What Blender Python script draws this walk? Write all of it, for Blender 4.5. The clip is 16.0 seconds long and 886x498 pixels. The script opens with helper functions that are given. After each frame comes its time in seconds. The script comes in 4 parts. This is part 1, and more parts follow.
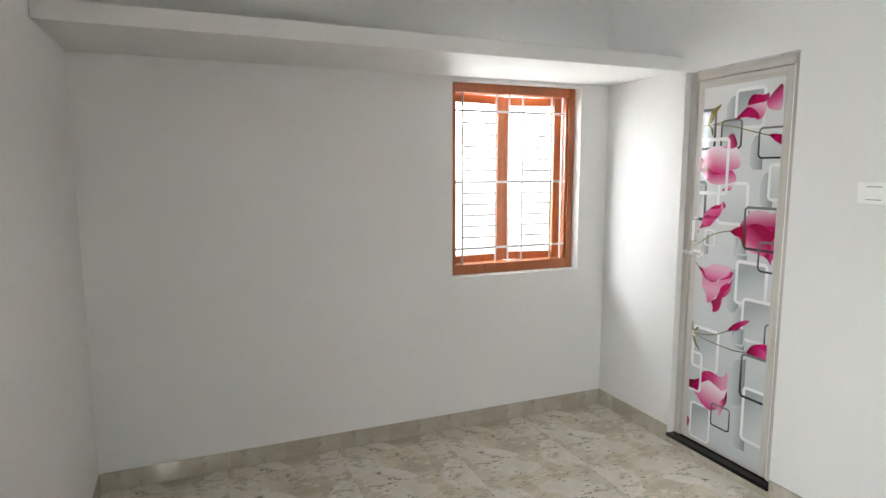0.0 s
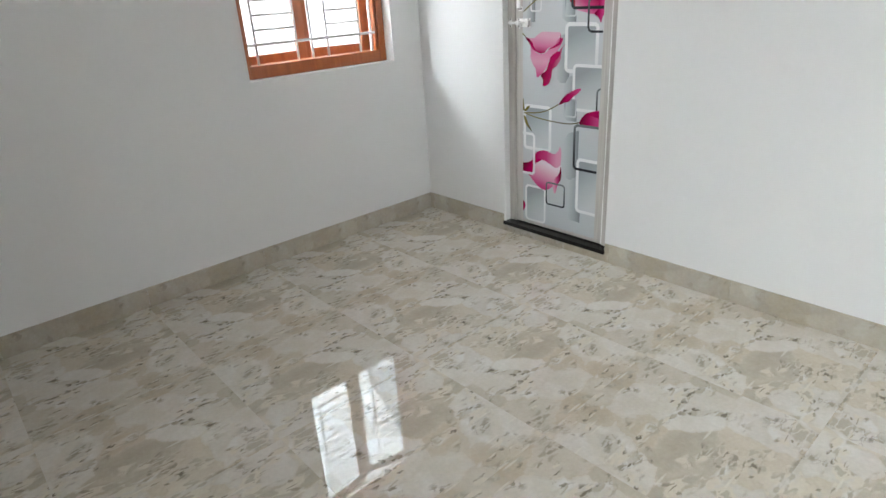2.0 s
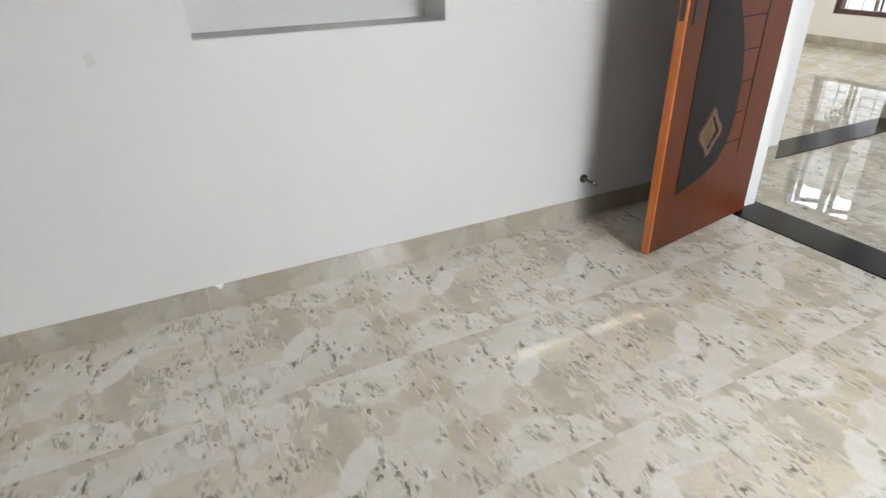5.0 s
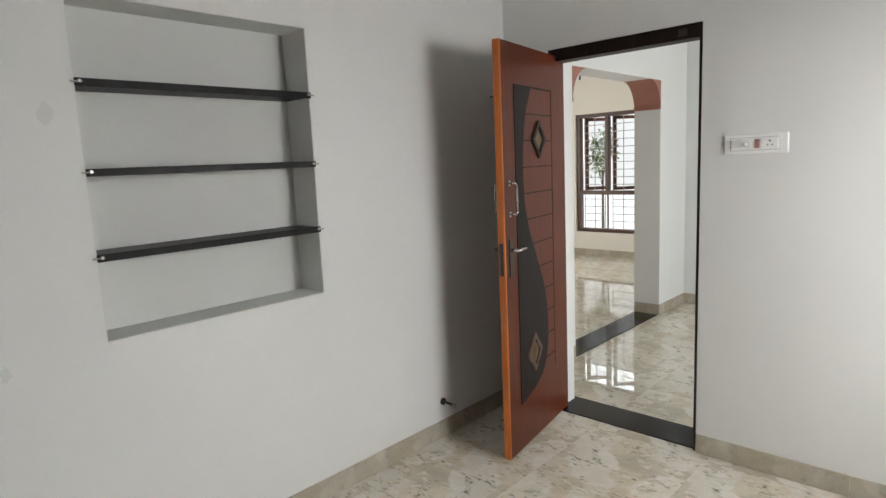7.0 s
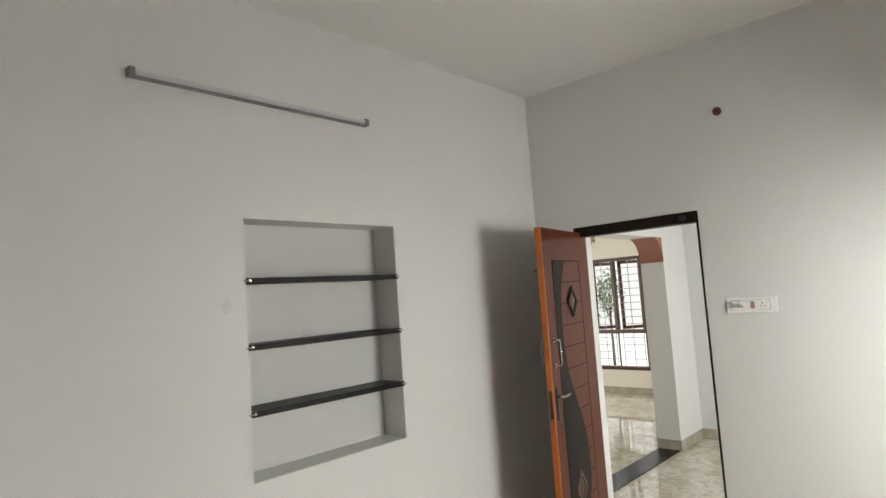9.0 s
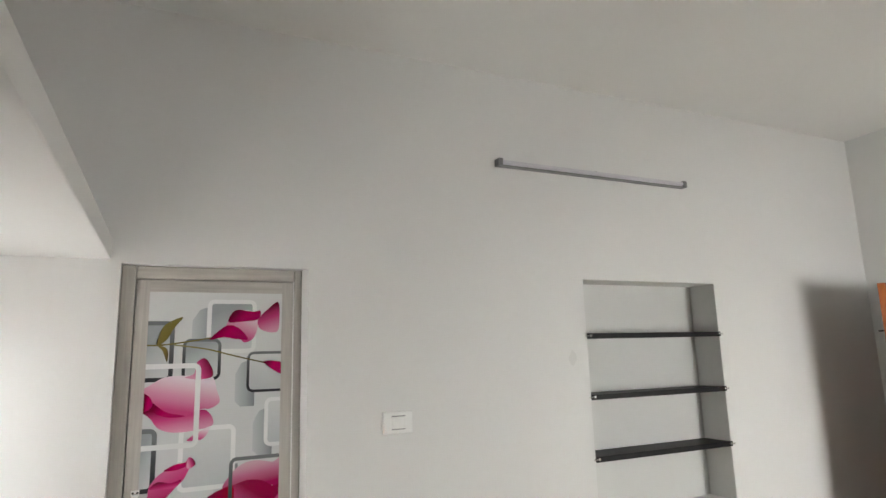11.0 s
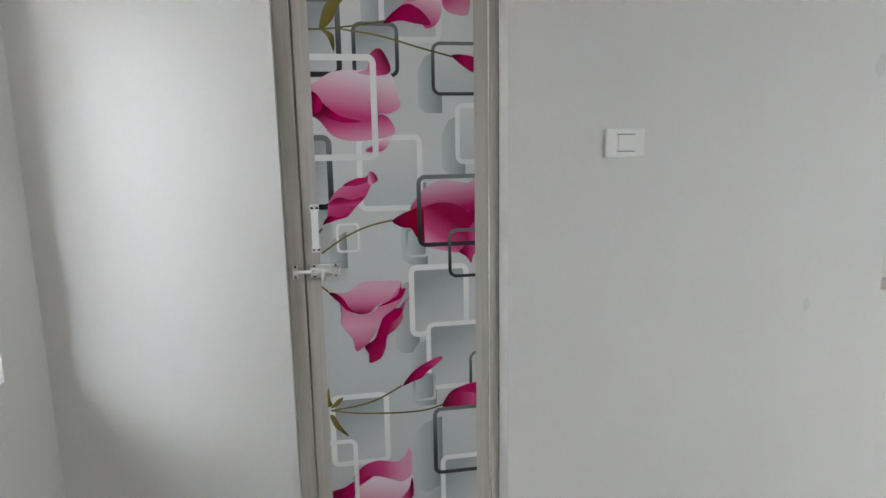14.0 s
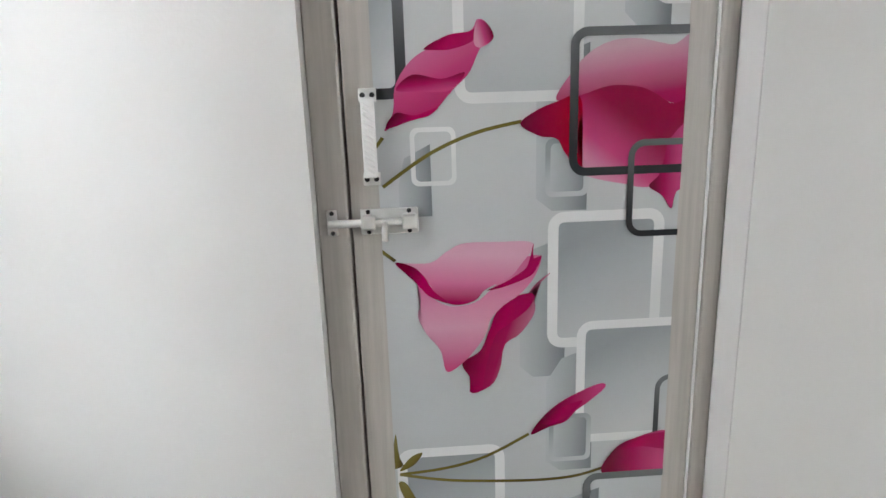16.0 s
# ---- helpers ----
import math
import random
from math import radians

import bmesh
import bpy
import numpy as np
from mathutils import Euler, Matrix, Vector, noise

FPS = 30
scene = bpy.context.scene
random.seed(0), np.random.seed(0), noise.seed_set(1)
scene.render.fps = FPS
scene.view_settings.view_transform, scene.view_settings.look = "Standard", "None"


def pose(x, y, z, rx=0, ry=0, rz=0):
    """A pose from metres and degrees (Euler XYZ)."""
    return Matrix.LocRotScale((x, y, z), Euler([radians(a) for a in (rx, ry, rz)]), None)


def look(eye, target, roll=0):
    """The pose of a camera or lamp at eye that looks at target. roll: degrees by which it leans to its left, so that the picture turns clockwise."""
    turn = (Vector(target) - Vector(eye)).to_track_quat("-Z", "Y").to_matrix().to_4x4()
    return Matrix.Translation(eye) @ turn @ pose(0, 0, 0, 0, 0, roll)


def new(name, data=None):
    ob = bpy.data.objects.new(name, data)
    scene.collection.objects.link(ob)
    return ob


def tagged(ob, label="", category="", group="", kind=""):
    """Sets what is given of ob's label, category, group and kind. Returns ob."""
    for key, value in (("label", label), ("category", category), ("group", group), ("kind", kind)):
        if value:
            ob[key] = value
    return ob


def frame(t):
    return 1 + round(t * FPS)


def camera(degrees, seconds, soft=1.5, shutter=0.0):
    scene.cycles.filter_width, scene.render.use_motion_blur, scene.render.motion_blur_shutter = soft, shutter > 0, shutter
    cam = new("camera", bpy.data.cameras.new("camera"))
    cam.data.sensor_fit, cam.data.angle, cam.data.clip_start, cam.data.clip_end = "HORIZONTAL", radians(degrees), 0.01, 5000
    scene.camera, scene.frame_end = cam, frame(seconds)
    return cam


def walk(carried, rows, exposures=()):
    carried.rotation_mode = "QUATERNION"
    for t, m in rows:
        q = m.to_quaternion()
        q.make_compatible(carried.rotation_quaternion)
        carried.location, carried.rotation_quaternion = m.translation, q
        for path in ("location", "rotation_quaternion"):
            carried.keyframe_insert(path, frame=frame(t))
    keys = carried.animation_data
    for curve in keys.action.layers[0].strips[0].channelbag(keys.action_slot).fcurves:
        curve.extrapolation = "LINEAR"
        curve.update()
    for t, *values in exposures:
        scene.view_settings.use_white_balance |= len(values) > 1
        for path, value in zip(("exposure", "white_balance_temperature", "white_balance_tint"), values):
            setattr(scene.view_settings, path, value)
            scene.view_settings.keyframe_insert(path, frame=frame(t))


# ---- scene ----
cam = camera(73.6, 16.0)
PATH = [
    (0, (0.011, 0.209, 1.574), (0.772, 2.04, 1.314), -0.1),
    (0.5, (0.034, 0.303, 1.524), (0.875, 2.074, 1.128), -0.6),
    (1, (0.014, 0.401, 1.464), (0.953, 2.083, 0.928), -1.3),
    (1.5, (0.048, 0.493, 1.386), (1.09, 2.062, 0.712), -2.4),
    (2, (0.112, 0.58, 1.299), (1.315, 1.963, 0.499), -3.6),
    (2.5, (0.201, 0.68, 1.232), (1.599, 1.787, 0.327), -4.2),
    (3, (0.306, 0.744, 1.169), (1.864, 1.509, 0.175), -5.0),
    (3.5, (0.311, 0.831, 1.159), (1.981, 1.157, 0.109), -4.4),
    (4, (0.354, 0.835, 1.141), (2.042, 0.733, 0.074), -3.8),
    (4.5, (0.407, 0.854, 1.161), (2.036, 0.349, 0.116), -2.2),
    (4.7, (0.422, 0.884, 1.189), (2.009, 0.231, 0.162), -1.2),
    (6.8, (0.273, 1.27, 1.483), (1.677, -0.112, 1.136), -2.5),
    (7, (0.315, 1.369, 1.513), (1.673, -0.071, 1.224), -2.6),
    (7.5, (0.292, 1.536, 1.576), (1.597, 0.027, 1.443), -2.5),
    (8, (0.215, 1.701, 1.618), (1.489, 0.159, 1.615), -2.9),
    (8.2, (0.187, 1.769, 1.638), (1.453, 0.221, 1.68), -3.2),
    (10.3, (0.092, 2.421, 1.71), (1.712, 1.311, 2.093), -3.5),
    (10.5, (0.096, 2.462, 1.71), (1.771, 1.442, 2.102), -3.1),
    (11, (0.139, 2.568, 1.74), (1.928, 1.748, 2.099), -1.7),
    (11.5, (0.211, 2.653, 1.731), (2.066, 1.969, 2.033), -0.8),
    (12, (0.267, 2.721, 1.697), (2.162, 2.123, 1.924), -0.4),
    (12.5, (0.31, 2.74, 1.668), (2.236, 2.214, 1.785), -0.4),
    (13, (0.417, 2.701, 1.629), (2.366, 2.253, 1.615), -0.5),
    (13.5, (0.593, 2.613, 1.552), (2.549, 2.23, 1.391), -0.8),
    (14, (0.771, 2.584, 1.484), (2.713, 2.247, 1.142), -1.0),
    (14.5, (0.993, 2.596, 1.422), (2.926, 2.365, 0.966), -1.3),
    (15, (1.198, 2.643, 1.379), (3.114, 2.434, 0.846), -1.3),
    (15.5, (1.443, 2.606, 1.343), (3.358, 2.429, 0.794), -1.3),
    (16, (1.629, 2.605, 1.295), (3.57, 2.494, 0.826), -1.9),
]
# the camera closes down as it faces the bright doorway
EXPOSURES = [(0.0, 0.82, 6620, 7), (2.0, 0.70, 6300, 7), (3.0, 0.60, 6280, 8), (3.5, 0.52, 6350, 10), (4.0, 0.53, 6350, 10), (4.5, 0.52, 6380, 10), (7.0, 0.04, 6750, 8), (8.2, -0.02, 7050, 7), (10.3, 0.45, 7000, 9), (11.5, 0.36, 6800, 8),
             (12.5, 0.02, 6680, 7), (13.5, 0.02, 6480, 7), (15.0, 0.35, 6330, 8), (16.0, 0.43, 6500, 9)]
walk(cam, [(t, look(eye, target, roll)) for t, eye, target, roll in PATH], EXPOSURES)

# ---- light ----
world = bpy.data.worlds.new("sky_world")
scene.world = world
world.use_nodes = True
wn = world.node_tree
wn.nodes.clear()
sky = wn.nodes.new("ShaderNodeTexSky")
sky.sky_type, sky.sun_disc = "NISHITA", False
sky.sun_elevation, sky.sun_rotation = radians(38.7), radians(257)
back = wn.nodes.new("ShaderNodeBackground")
back.inputs["Strength"].default_value = 0.12
wout = wn.nodes.new("ShaderNodeOutputWorld")
wn.links.new(sky.outputs[0], back.inputs[0])
wn.links.new(back.outputs[0], wout.inputs[0])

sun = new("sun", bpy.data.lights.new("sun", "SUN"))
sun.data.energy, sun.data.angle, sun.data.color = 3.0, radians(0.5), (1.0, 0.94, 0.85)
sun.matrix_world = look((-2.41, -0.55, 1.98), (0, 0, 0))


def window_light(name, eye, target, wide, high, watts, colour, spread=180):
    """Daylight that enters by a window's opening."""
    lamp = new(name, bpy.data.lights.new(name, "AREA"))
    lamp.data.shape, lamp.data.size, lamp.data.size_y = "RECTANGLE", wide, high
    lamp.data.energy, lamp.data.color, lamp.data.spread = watts, colour, radians(spread)
    lamp.matrix_world = look(eye, target)
    return lamp


HALL_FILL = (6.3, -4.2)
window_light("daylight_north_west", (-1.3, 5.0, 2.85), (1.85, 3.45, 1.50), 1.3, 1.6, 215, (0.90, 0.95, 1.0))
window_light("daylight_north", (0.9, 4.4, 2.1), (2.1, 3.2, 1.3), 1.6, 1.4, 58, (0.92, 0.955, 1.0))
window_light("daylight_north_opening", (1.84, 3.75, 1.9), (1.84, 2.2, 0.3), 0.85, 1.1, 14, (0.93, 0.96, 1.0))
window_light("daylight_yard", (1.3, 4.35, 0.45), (1.75, 2.95, 2.1), 2.0, 0.5, 34, (0.95, 0.97, 1.0))
window_light("daylight_west", (-0.70, -0.81, 1.52), (1.0, -0.70, -0.05), 0.78, 1.02, 58, (0.93, 0.96, 1.0), 178)
window_light("daylight_west_sky", (-1.3, -2.0, 1.9), (-0.3, -0.6, 1.3), 1.6, 1.2, 135, (0.93, 0.96, 1.0))
# fill lamp added out of view to brighten the hall
window_light("hall_fill_east", (HALL_FILL[0], HALL_FILL[1], 1.5), (3.5, -5.6, 1.0), 1.8, 1.6, 52, (1.0, 0.98, 0.95))
window_light("daylight_passage", (-0.48, -3.2, 1.4), (2, -3.2, 1.2), 1.2, 1.6, 40, (0.90, 0.95, 1.0))

# ---- materials ----


def material(name, rough=0.5, metal=0.0, spec=0.5):
    m = bpy.data.materials.new(name)
    m.use_nodes = True
    b = m.node_tree.nodes["Principled BSDF"]
    b.inputs["Roughness"].default_value = rough
    b.inputs["Metallic"].default_value = metal
    b.inputs["Specular IOR Level"].default_value = spec
    return m, m.node_tree, b


def node(tree, kind, **values):
    n = tree.nodes.new(kind)
    for key, value in values.items():
        n.inputs[key].default_value = value
    return n


def ramp(tree, source, stops):
    r = tree.nodes.new("ShaderNodeValToRGB")
    while len(r.color_ramp.elements) < len(stops):
        r.color_ramp.elements.new(0.5)
    for e, (p, c) in zip(r.color_ramp.elements, stops):
        e.position, e.color = p, (*c, 1)
    tree.links.new(source, r.inputs[0])
    return r


def mix(tree, factor, a, b, mode="MIX"):
    n = tree.nodes.new("ShaderNodeMix")
    n.data_type, n.blend_type = "RGBA", mode
    for slot, v in ((n.inputs[0], factor), (n.inputs[6], a), (n.inputs[7], b)):
        if isinstance(v, (int, float)):
            slot.default_value = v
        elif isinstance(v, tuple):
            slot.default_value = (*v, 1)
        else:
            tree.links.new(v, slot)
    return n.outputs[2]


def coords(tree, scale=(1, 1, 1), source="Object", turn=(0, 0, 0)):
    c, m = tree.nodes.new("ShaderNodeTexCoord"), tree.nodes.new("ShaderNodeMapping")
    m.inputs["Scale"].default_value = scale
    m.inputs["Rotation"].default_value = turn
    tree.links.new(c.outputs[source], m.inputs[0])
    return m.outputs[0]


def noise_of(tree, vec, scale, detail=4.0, rough=0.5):
    n = node(tree, "ShaderNodeTexNoise", Scale=scale, Detail=detail, Roughness=rough)
    tree.links.new(vec, n.inputs["Vector"])
    return n.outputs["Fac"]


def bump(tree, bsdf, height, strength, distance=0.002):
    n = node(tree, "ShaderNodeBump", Strength=strength, Distance=distance)
    tree.links.new(height, n.inputs["Height"])
    tree.links.new(n.outputs[0], bsdf.inputs["Normal"])


def paint(name, colour, rough=0.55, dirt=0.03, grain=0.25):
    """Roller-laid wall paint: faint blotches and a fine stipple."""
    m, t, b = material(name, rough, spec=0.35)
    v = coords(t)
    big = ramp(t, noise_of(t, v, 1.3, 3), [(0.3, tuple(c * (1 - dirt) for c in colour)), (0.7, colour)])
    t.links.new(big.outputs[0], b.inputs["Base Color"])
    bump(t, b, noise_of(t, v, 160, 3), grain, 0.0012)
    return m


def wood(name, dark, light, rough=0.3, axis=(14, 14, 1.2), coat=0.0):
    m, t, b = material(name, rough)
    v = coords(t, axis)
    g = noise_of(t, v, 3.0, 6, 0.65)
    r = ramp(t, g, [(0.3, dark), (0.7, light)])
    t.links.new(r.outputs[0], b.inputs["Base Color"])
    b.inputs["Coat Weight"].default_value = coat
    b.inputs["Coat Roughness"].default_value = 0.12
    bump(t, b, g, 0.15, 0.001)
    return m


def plain(name, colour, rough=0.5, metal=0.0, wear=0.06, scale=40):
    m, t, b = material(name, rough, metal)
    v = coords(t)
    r = ramp(t, noise_of(t, v, scale, 4), [(0.3, tuple(c * (1 - wear) for c in colour)), (0.7, tuple(min(1, c * (1 + wear)) for c in colour))])
    t.links.new(r.outputs[0], b.inputs["Base Color"])
    bump(t, b, noise_of(t, v, scale * 6, 2), 0.06, 0.0008)
    return m


def warped(tree, vec, scale, amount, detail=3.0):
    n = node(tree, "ShaderNodeTexNoise", Scale=scale, Detail=detail)
    tree.links.new(vec, n.inputs["Vector"])
    a = tree.nodes.new("ShaderNodeVectorMath")
    a.operation = "MULTIPLY_ADD"
    tree.links.new(n.outputs["Color"], a.inputs[0])
    a.inputs[1].default_value = (amount, amount, 0.0)
    tree.links.new(vec, a.inputs[2])
    return a.outputs[0]


def cells_of(tree, vec, scale):
    """A value for each cell and the distance from its middle."""
    n = node(tree, "ShaderNodeTexVoronoi", Scale=scale)
    tree.links.new(vec, n.inputs["Vector"])
    s = tree.nodes.new("ShaderNodeSeparateColor")
    tree.links.new(n.outputs["Color"], s.inputs[0])
    return s.outputs, n.outputs["Distance"]


def rims_of(tree, vec, scale):
    """The distance from the nearest edge between cells."""
    n = node(tree, "ShaderNodeTexVoronoi", Scale=scale)
    n.feature = "DISTANCE_TO_EDGE"
    tree.links.new(vec, n.inputs["Vector"])
    return n.outputs["Distance"]


def print_of(tree, scale=(1, 1, 1), turn=0.0, shift=(0.0, 0.0, 0.0)):
    """The piece's own coordinates, so that each tile bears the same print."""
    c, m = tree.nodes.new("ShaderNodeTexCoord"), tree.nodes.new("ShaderNodeMapping")
    m.inputs["Location"].default_value = shift
    m.inputs["Scale"].default_value = scale
    m.inputs["Rotation"].default_value = (0, 0, turn)
    tree.links.new(c.outputs["Object"], m.inputs[0])
    return m.outputs[0]


def steps(tree, source, stops):
    r = ramp(tree, source, stops)
    r.color_ramp.interpolation = "CONSTANT"
    return r.outputs[0]


BEIGE, TAUPE, GREIGE, CHALK, CREAM, SAND = (0.59, 0.535, 0.44), (0.455, 0.415, 0.34), (0.545, 0.51, 0.44), (0.655, 0.64, 0.605), (0.625, 0.575, 0.48), (0.51, 0.445, 0.345)


def marble_tile(name, tint, spec=0.5, rough=0.03, chips=1.0, patches=0.78):
    """Polished tile with a printed breccia: torn cream, chalk and taupe patches, bands of small chips, pale slashes; the same print on each tile."""
    m, t, b = material(name, rough, spec=spec)
    v = print_of(t)
    white = (1, 1, 1)
    black = (0, 0, 0)
    # large torn patches
    torn = warped(t, warped(t, print_of(t, (1.0, 1.25, 1.0), 0.5, (3.1, 7.7, 0.0)), 3.0, 0.10, 2.0), 14.0, 0.085, 10.0)
    pick, _ = cells_of(t, torn, 4.6)
    colour = steps(t, pick[0], [(0.0, BEIGE), (0.15, CHALK), (0.33, GREIGE), (0.48, CREAM), (0.60, TAUPE), (0.75, CHALK), (0.87, SAND)])
    ground = ramp(t, noise_of(t, warped(t, v, 6.0, 0.12, 4.0), 6.0, 8, 0.66), [(0.32, SAND), (0.45, BEIGE), (0.55, GREIGE), (0.66, CHALK)])
    merge = ramp(t, rims_of(t, torn, 4.6), [(0.0, (patches * 0.4, patches * 0.4, patches * 0.4)), (0.05, (patches, patches, patches))])
    colour = mix(t, merge.outputs[0], ground.outputs[0], colour)
    cloud = ramp(t, noise_of(t, v, 7.0, 7, 0.65), [(0.30, (0.84, 0.815, 0.775)), (0.52, (0.99, 0.98, 0.97)), (0.70, (1.07, 1.08, 1.10))])
    colour = mix(t, 1.0, colour, cloud.outputs[0], "MULTIPLY")
    veil = ramp(t, noise_of(t, warped(t, v, 5.0, 0.12, 4.0), 5.0, 6, 0.6), [(0.48, black), (0.62, (0.55, 0.55, 0.55))])
    colour = mix(t, veil.outputs[0], colour, (0.57, 0.52, 0.43))
    # bands of broken chips
    band = ramp(t, noise_of(t, warped(t, v, 5.0, 0.10), 3.6, 3), [(0.45, black), (0.48, (chips, chips, chips)), (0.535, (chips, chips, chips)), (0.565, black)])
    for turn, scale, share, tones, soft in ((0.80, 9.0, 0.55, (CREAM, TAUPE, CHALK, SAND, GREIGE), 0.16), (0.55, 21.0, 0.42, (TAUPE, CREAM, (0.35, 0.315, 0.25), GREIGE, (0.39, 0.355, 0.285)), 0.20), (0.95, 34.0, 0.26, ((0.21, 0.185, 0.145), TAUPE, (0.28, 0.25, 0.195), CREAM, (0.33, 0.295, 0.235)), 0.22)):
        lie = warped(t, print_of(t, (1.0, 2.3, 1.0), turn, (scale, 2.0, 0.0)), 16.0, 0.10, 9.0)
        pick, _ = cells_of(t, lie, scale)
        rim = ramp(t, rims_of(t, lie, scale), [(0.02, black), (soft, white)])
        chosen = steps(t, pick[1], [(0.0, white), (share, black)])
        f = mix(t, 1.0, mix(t, 1.0, rim.outputs[0], chosen, "MULTIPLY"), band.outputs[0], "MULTIPLY")
        colour = mix(t, f, colour, steps(t, pick[2], list(zip((0.0, 0.22, 0.45, 0.65, 0.82), tones))))
    # dark cracks between chips
    lie = warped(t, print_of(t, (1.0, 1.9, 1.0), 0.6, (5.0, 1.0, 0.0)), 16.0, 0.10, 9.0)
    crack = ramp(t, rims_of(t, lie, 14.0), [(0.0, (0.6, 0.6, 0.6)), (0.04, black)])
    patchy = ramp(t, noise_of(t, v, 9.0, 3), [(0.52, black), (0.60, white)])
    f = mix(t, 1.0, mix(t, 1.0, crack.outputs[0], patchy.outputs[0], "MULTIPLY"), band.outputs[0], "MULTIPLY")
    colour = mix(t, f, colour, (0.22, 0.19, 0.145))
    # pale slashes
    for turn, seed in ((-0.9, 0), (0.35, 1)):
        slash, close = cells_of(t, print_of(t, (2.0, 17.0, 1.0), turn, (0.0, 4.0, 0.0)), 3.0)
        few = steps(t, slash[seed], [(0.0, black), (0.88, (0.6, 0.6, 0.6))])
        thin = ramp(t, close, [(0.12, white), (0.24, black)])
        colour = mix(t, mix(t, 1.0, few, thin.outputs[0], "MULTIPLY"), colour, (0.70, 0.67, 0.59))
    fine = ramp(t, noise_of(t, v, 80, 4), [(0.3, (0.955, 0.955, 0.955)), (0.7, (1.035, 1.035, 1.035))])
    colour = mix(t, 1.0, colour, fine.outputs[0], "MULTIPLY")
    info = t.nodes.new("ShaderNodeObjectInfo")
    tone = ramp(t, info.outputs["Random"], [(0.0, tuple(c * 0.95 for c in tint)), (1.0, tint)])
    colour = mix(t, 1.0, colour, tone.outputs[0], "MULTIPLY")
    t.links.new(colour, b.inputs["Base Color"])
    bump(t, b, noise_of(t, v, 5, 1), 0.012, 0.004)
    return m


WALL = paint("wall_paint", (0.715, 0.71, 0.695))
SMEAR = paint("smear", (0.65, 0.645, 0.625))
# niche back and lining: a little darker and greyer than the walls
NICHE = paint("niche_grey", (0.65, 0.65, 0.625), dirt=0.05)
# wall paint lightened for the door reveal: window light put into its colour
LIT_REVEAL = paint("lit_reveal_paint", (0.84, 0.84, 0.83))
HALL_PAINT = paint("hall_paint", (0.80, 0.76, 0.69))
CEIL = paint("ceiling_paint", (0.725, 0.72, 0.70))
TERRACOTTA = paint("terracotta_paint", (0.36, 0.16, 0.12), 0.6)
TILE = marble_tile("floor_tile", (1.03, 1.015, 0.985), 0.5, 0.015)
SKIRT = marble_tile("skirting_tile", (0.78, 0.765, 0.73), 0.6, 0.11, 0.35, 0.25)
GROUT = plain("grout", (0.46, 0.42, 0.345), 0.8)
GRANITE = plain("black_granite", (0.010, 0.008, 0.0075), 0.16, 0, 0.5, 220)
GRANITE.node_tree.nodes["Principled BSDF"].inputs["Specular IOR Level"].default_value = 0.18
TEAK = wood("window_wood", (0.27, 0.066, 0.014), (0.40, 0.115, 0.03), 0.32, coat=0.3)
LEAF = wood("door_wood", (0.062, 0.011, 0.004), (0.115, 0.023, 0.0075), 0.34)
LEAF.node_tree.nodes["Principled BSDF"].inputs["Specular IOR Level"].default_value = 0.25
LEAF_EDGE = wood("door_edge_wood", (0.42, 0.09, 0.012), (0.56, 0.16, 0.025), 0.3, coat=0.4)
CHARCOAL = wood("charcoal_wood", (0.010, 0.008, 0.008), (0.018, 0.013, 0.013), 0.55)
CHARCOAL.node_tree.nodes["Principled BSDF"].inputs["Specular IOR Level"].default_value = 0.2
DARK_FRAME = wood("dark_frame_wood", (0.009, 0.0045, 0.003), (0.02, 0.009, 0.006), 0.5)
DARK_FRAME.node_tree.nodes["Principled BSDF"].inputs["Specular IOR Level"].default_value = 0.2
HALL_FRAME = wood("hall_window_wood", (0.045, 0.016, 0.010), (0.085, 0.032, 0.02), 0.4)
GREYWOOD = wood("grey_laminate", (0.38, 0.355, 0.32), (0.51, 0.48, 0.44), 0.4, (22, 22, 1.0))
GREYRAIL = wood("grey_laminate_across", (0.38, 0.355, 0.32), (0.51, 0.48, 0.44), 0.4, (22, 1.0, 22))
GRILLE = plain("grille_paint", (0.72, 0.70, 0.70), 0.4)
SATIN = plain("satin_silver", (0.74, 0.735, 0.71), 0.38, 0.55, 0.08)
HALL_GRILLE = plain("grey_grille_paint", (0.36, 0.35, 0.355), 0.4)
STEEL = plain("brushed_steel", (0.62, 0.61, 0.60), 0.22, 1.0)
DARKSTEEL = plain("dark_steel", (0.035, 0.031, 0.028), 0.35, 0.4)
GOLD = plain("gold_inlay", (0.115, 0.07, 0.028), 0.5, 0.2)
BRONZE = plain("bronze_trim", (0.10, 0.055, 0.04), 0.4, 0.2)
PLASTIC = plain("white_plastic", (0.82, 0.82, 0.805), 0.3, 0, 0.02)
GREYPLASTIC = plain("grey_plastic", (0.18, 0.18, 0.18), 0.4)
DIFFUSER = plain("lamp_diffuser", (0.60, 0.59, 0.62), 0.35, 0, 0.02)
SHELF = plain("black_shelf", (0.012, 0.011, 0.012), 0.45, 0, 0.2, 30)
SHELF.node_tree.nodes["Principled BSDF"].inputs["Specular IOR Level"].default_value = 0.15
REDCAP = plain("dark_red_plastic", (0.10, 0.012, 0.010), 0.35)
INDICATOR = plain("pale_red_plastic", (0.34, 0.17, 0.15), 0.35)
SCREW = plain("black_screw", (0.01, 0.01, 0.01), 0.4)
OUTWALL = paint("outside_plaster", (0.70, 0.70, 0.68), 0.8, 0.1)


def glass(name):
    m, t, b = material(name, 0.02)
    b.inputs["Transmission Weight"].default_value = 1.0
    b.inputs["IOR"].default_value = 1.1
    return m


GLASS = glass("window_glass")


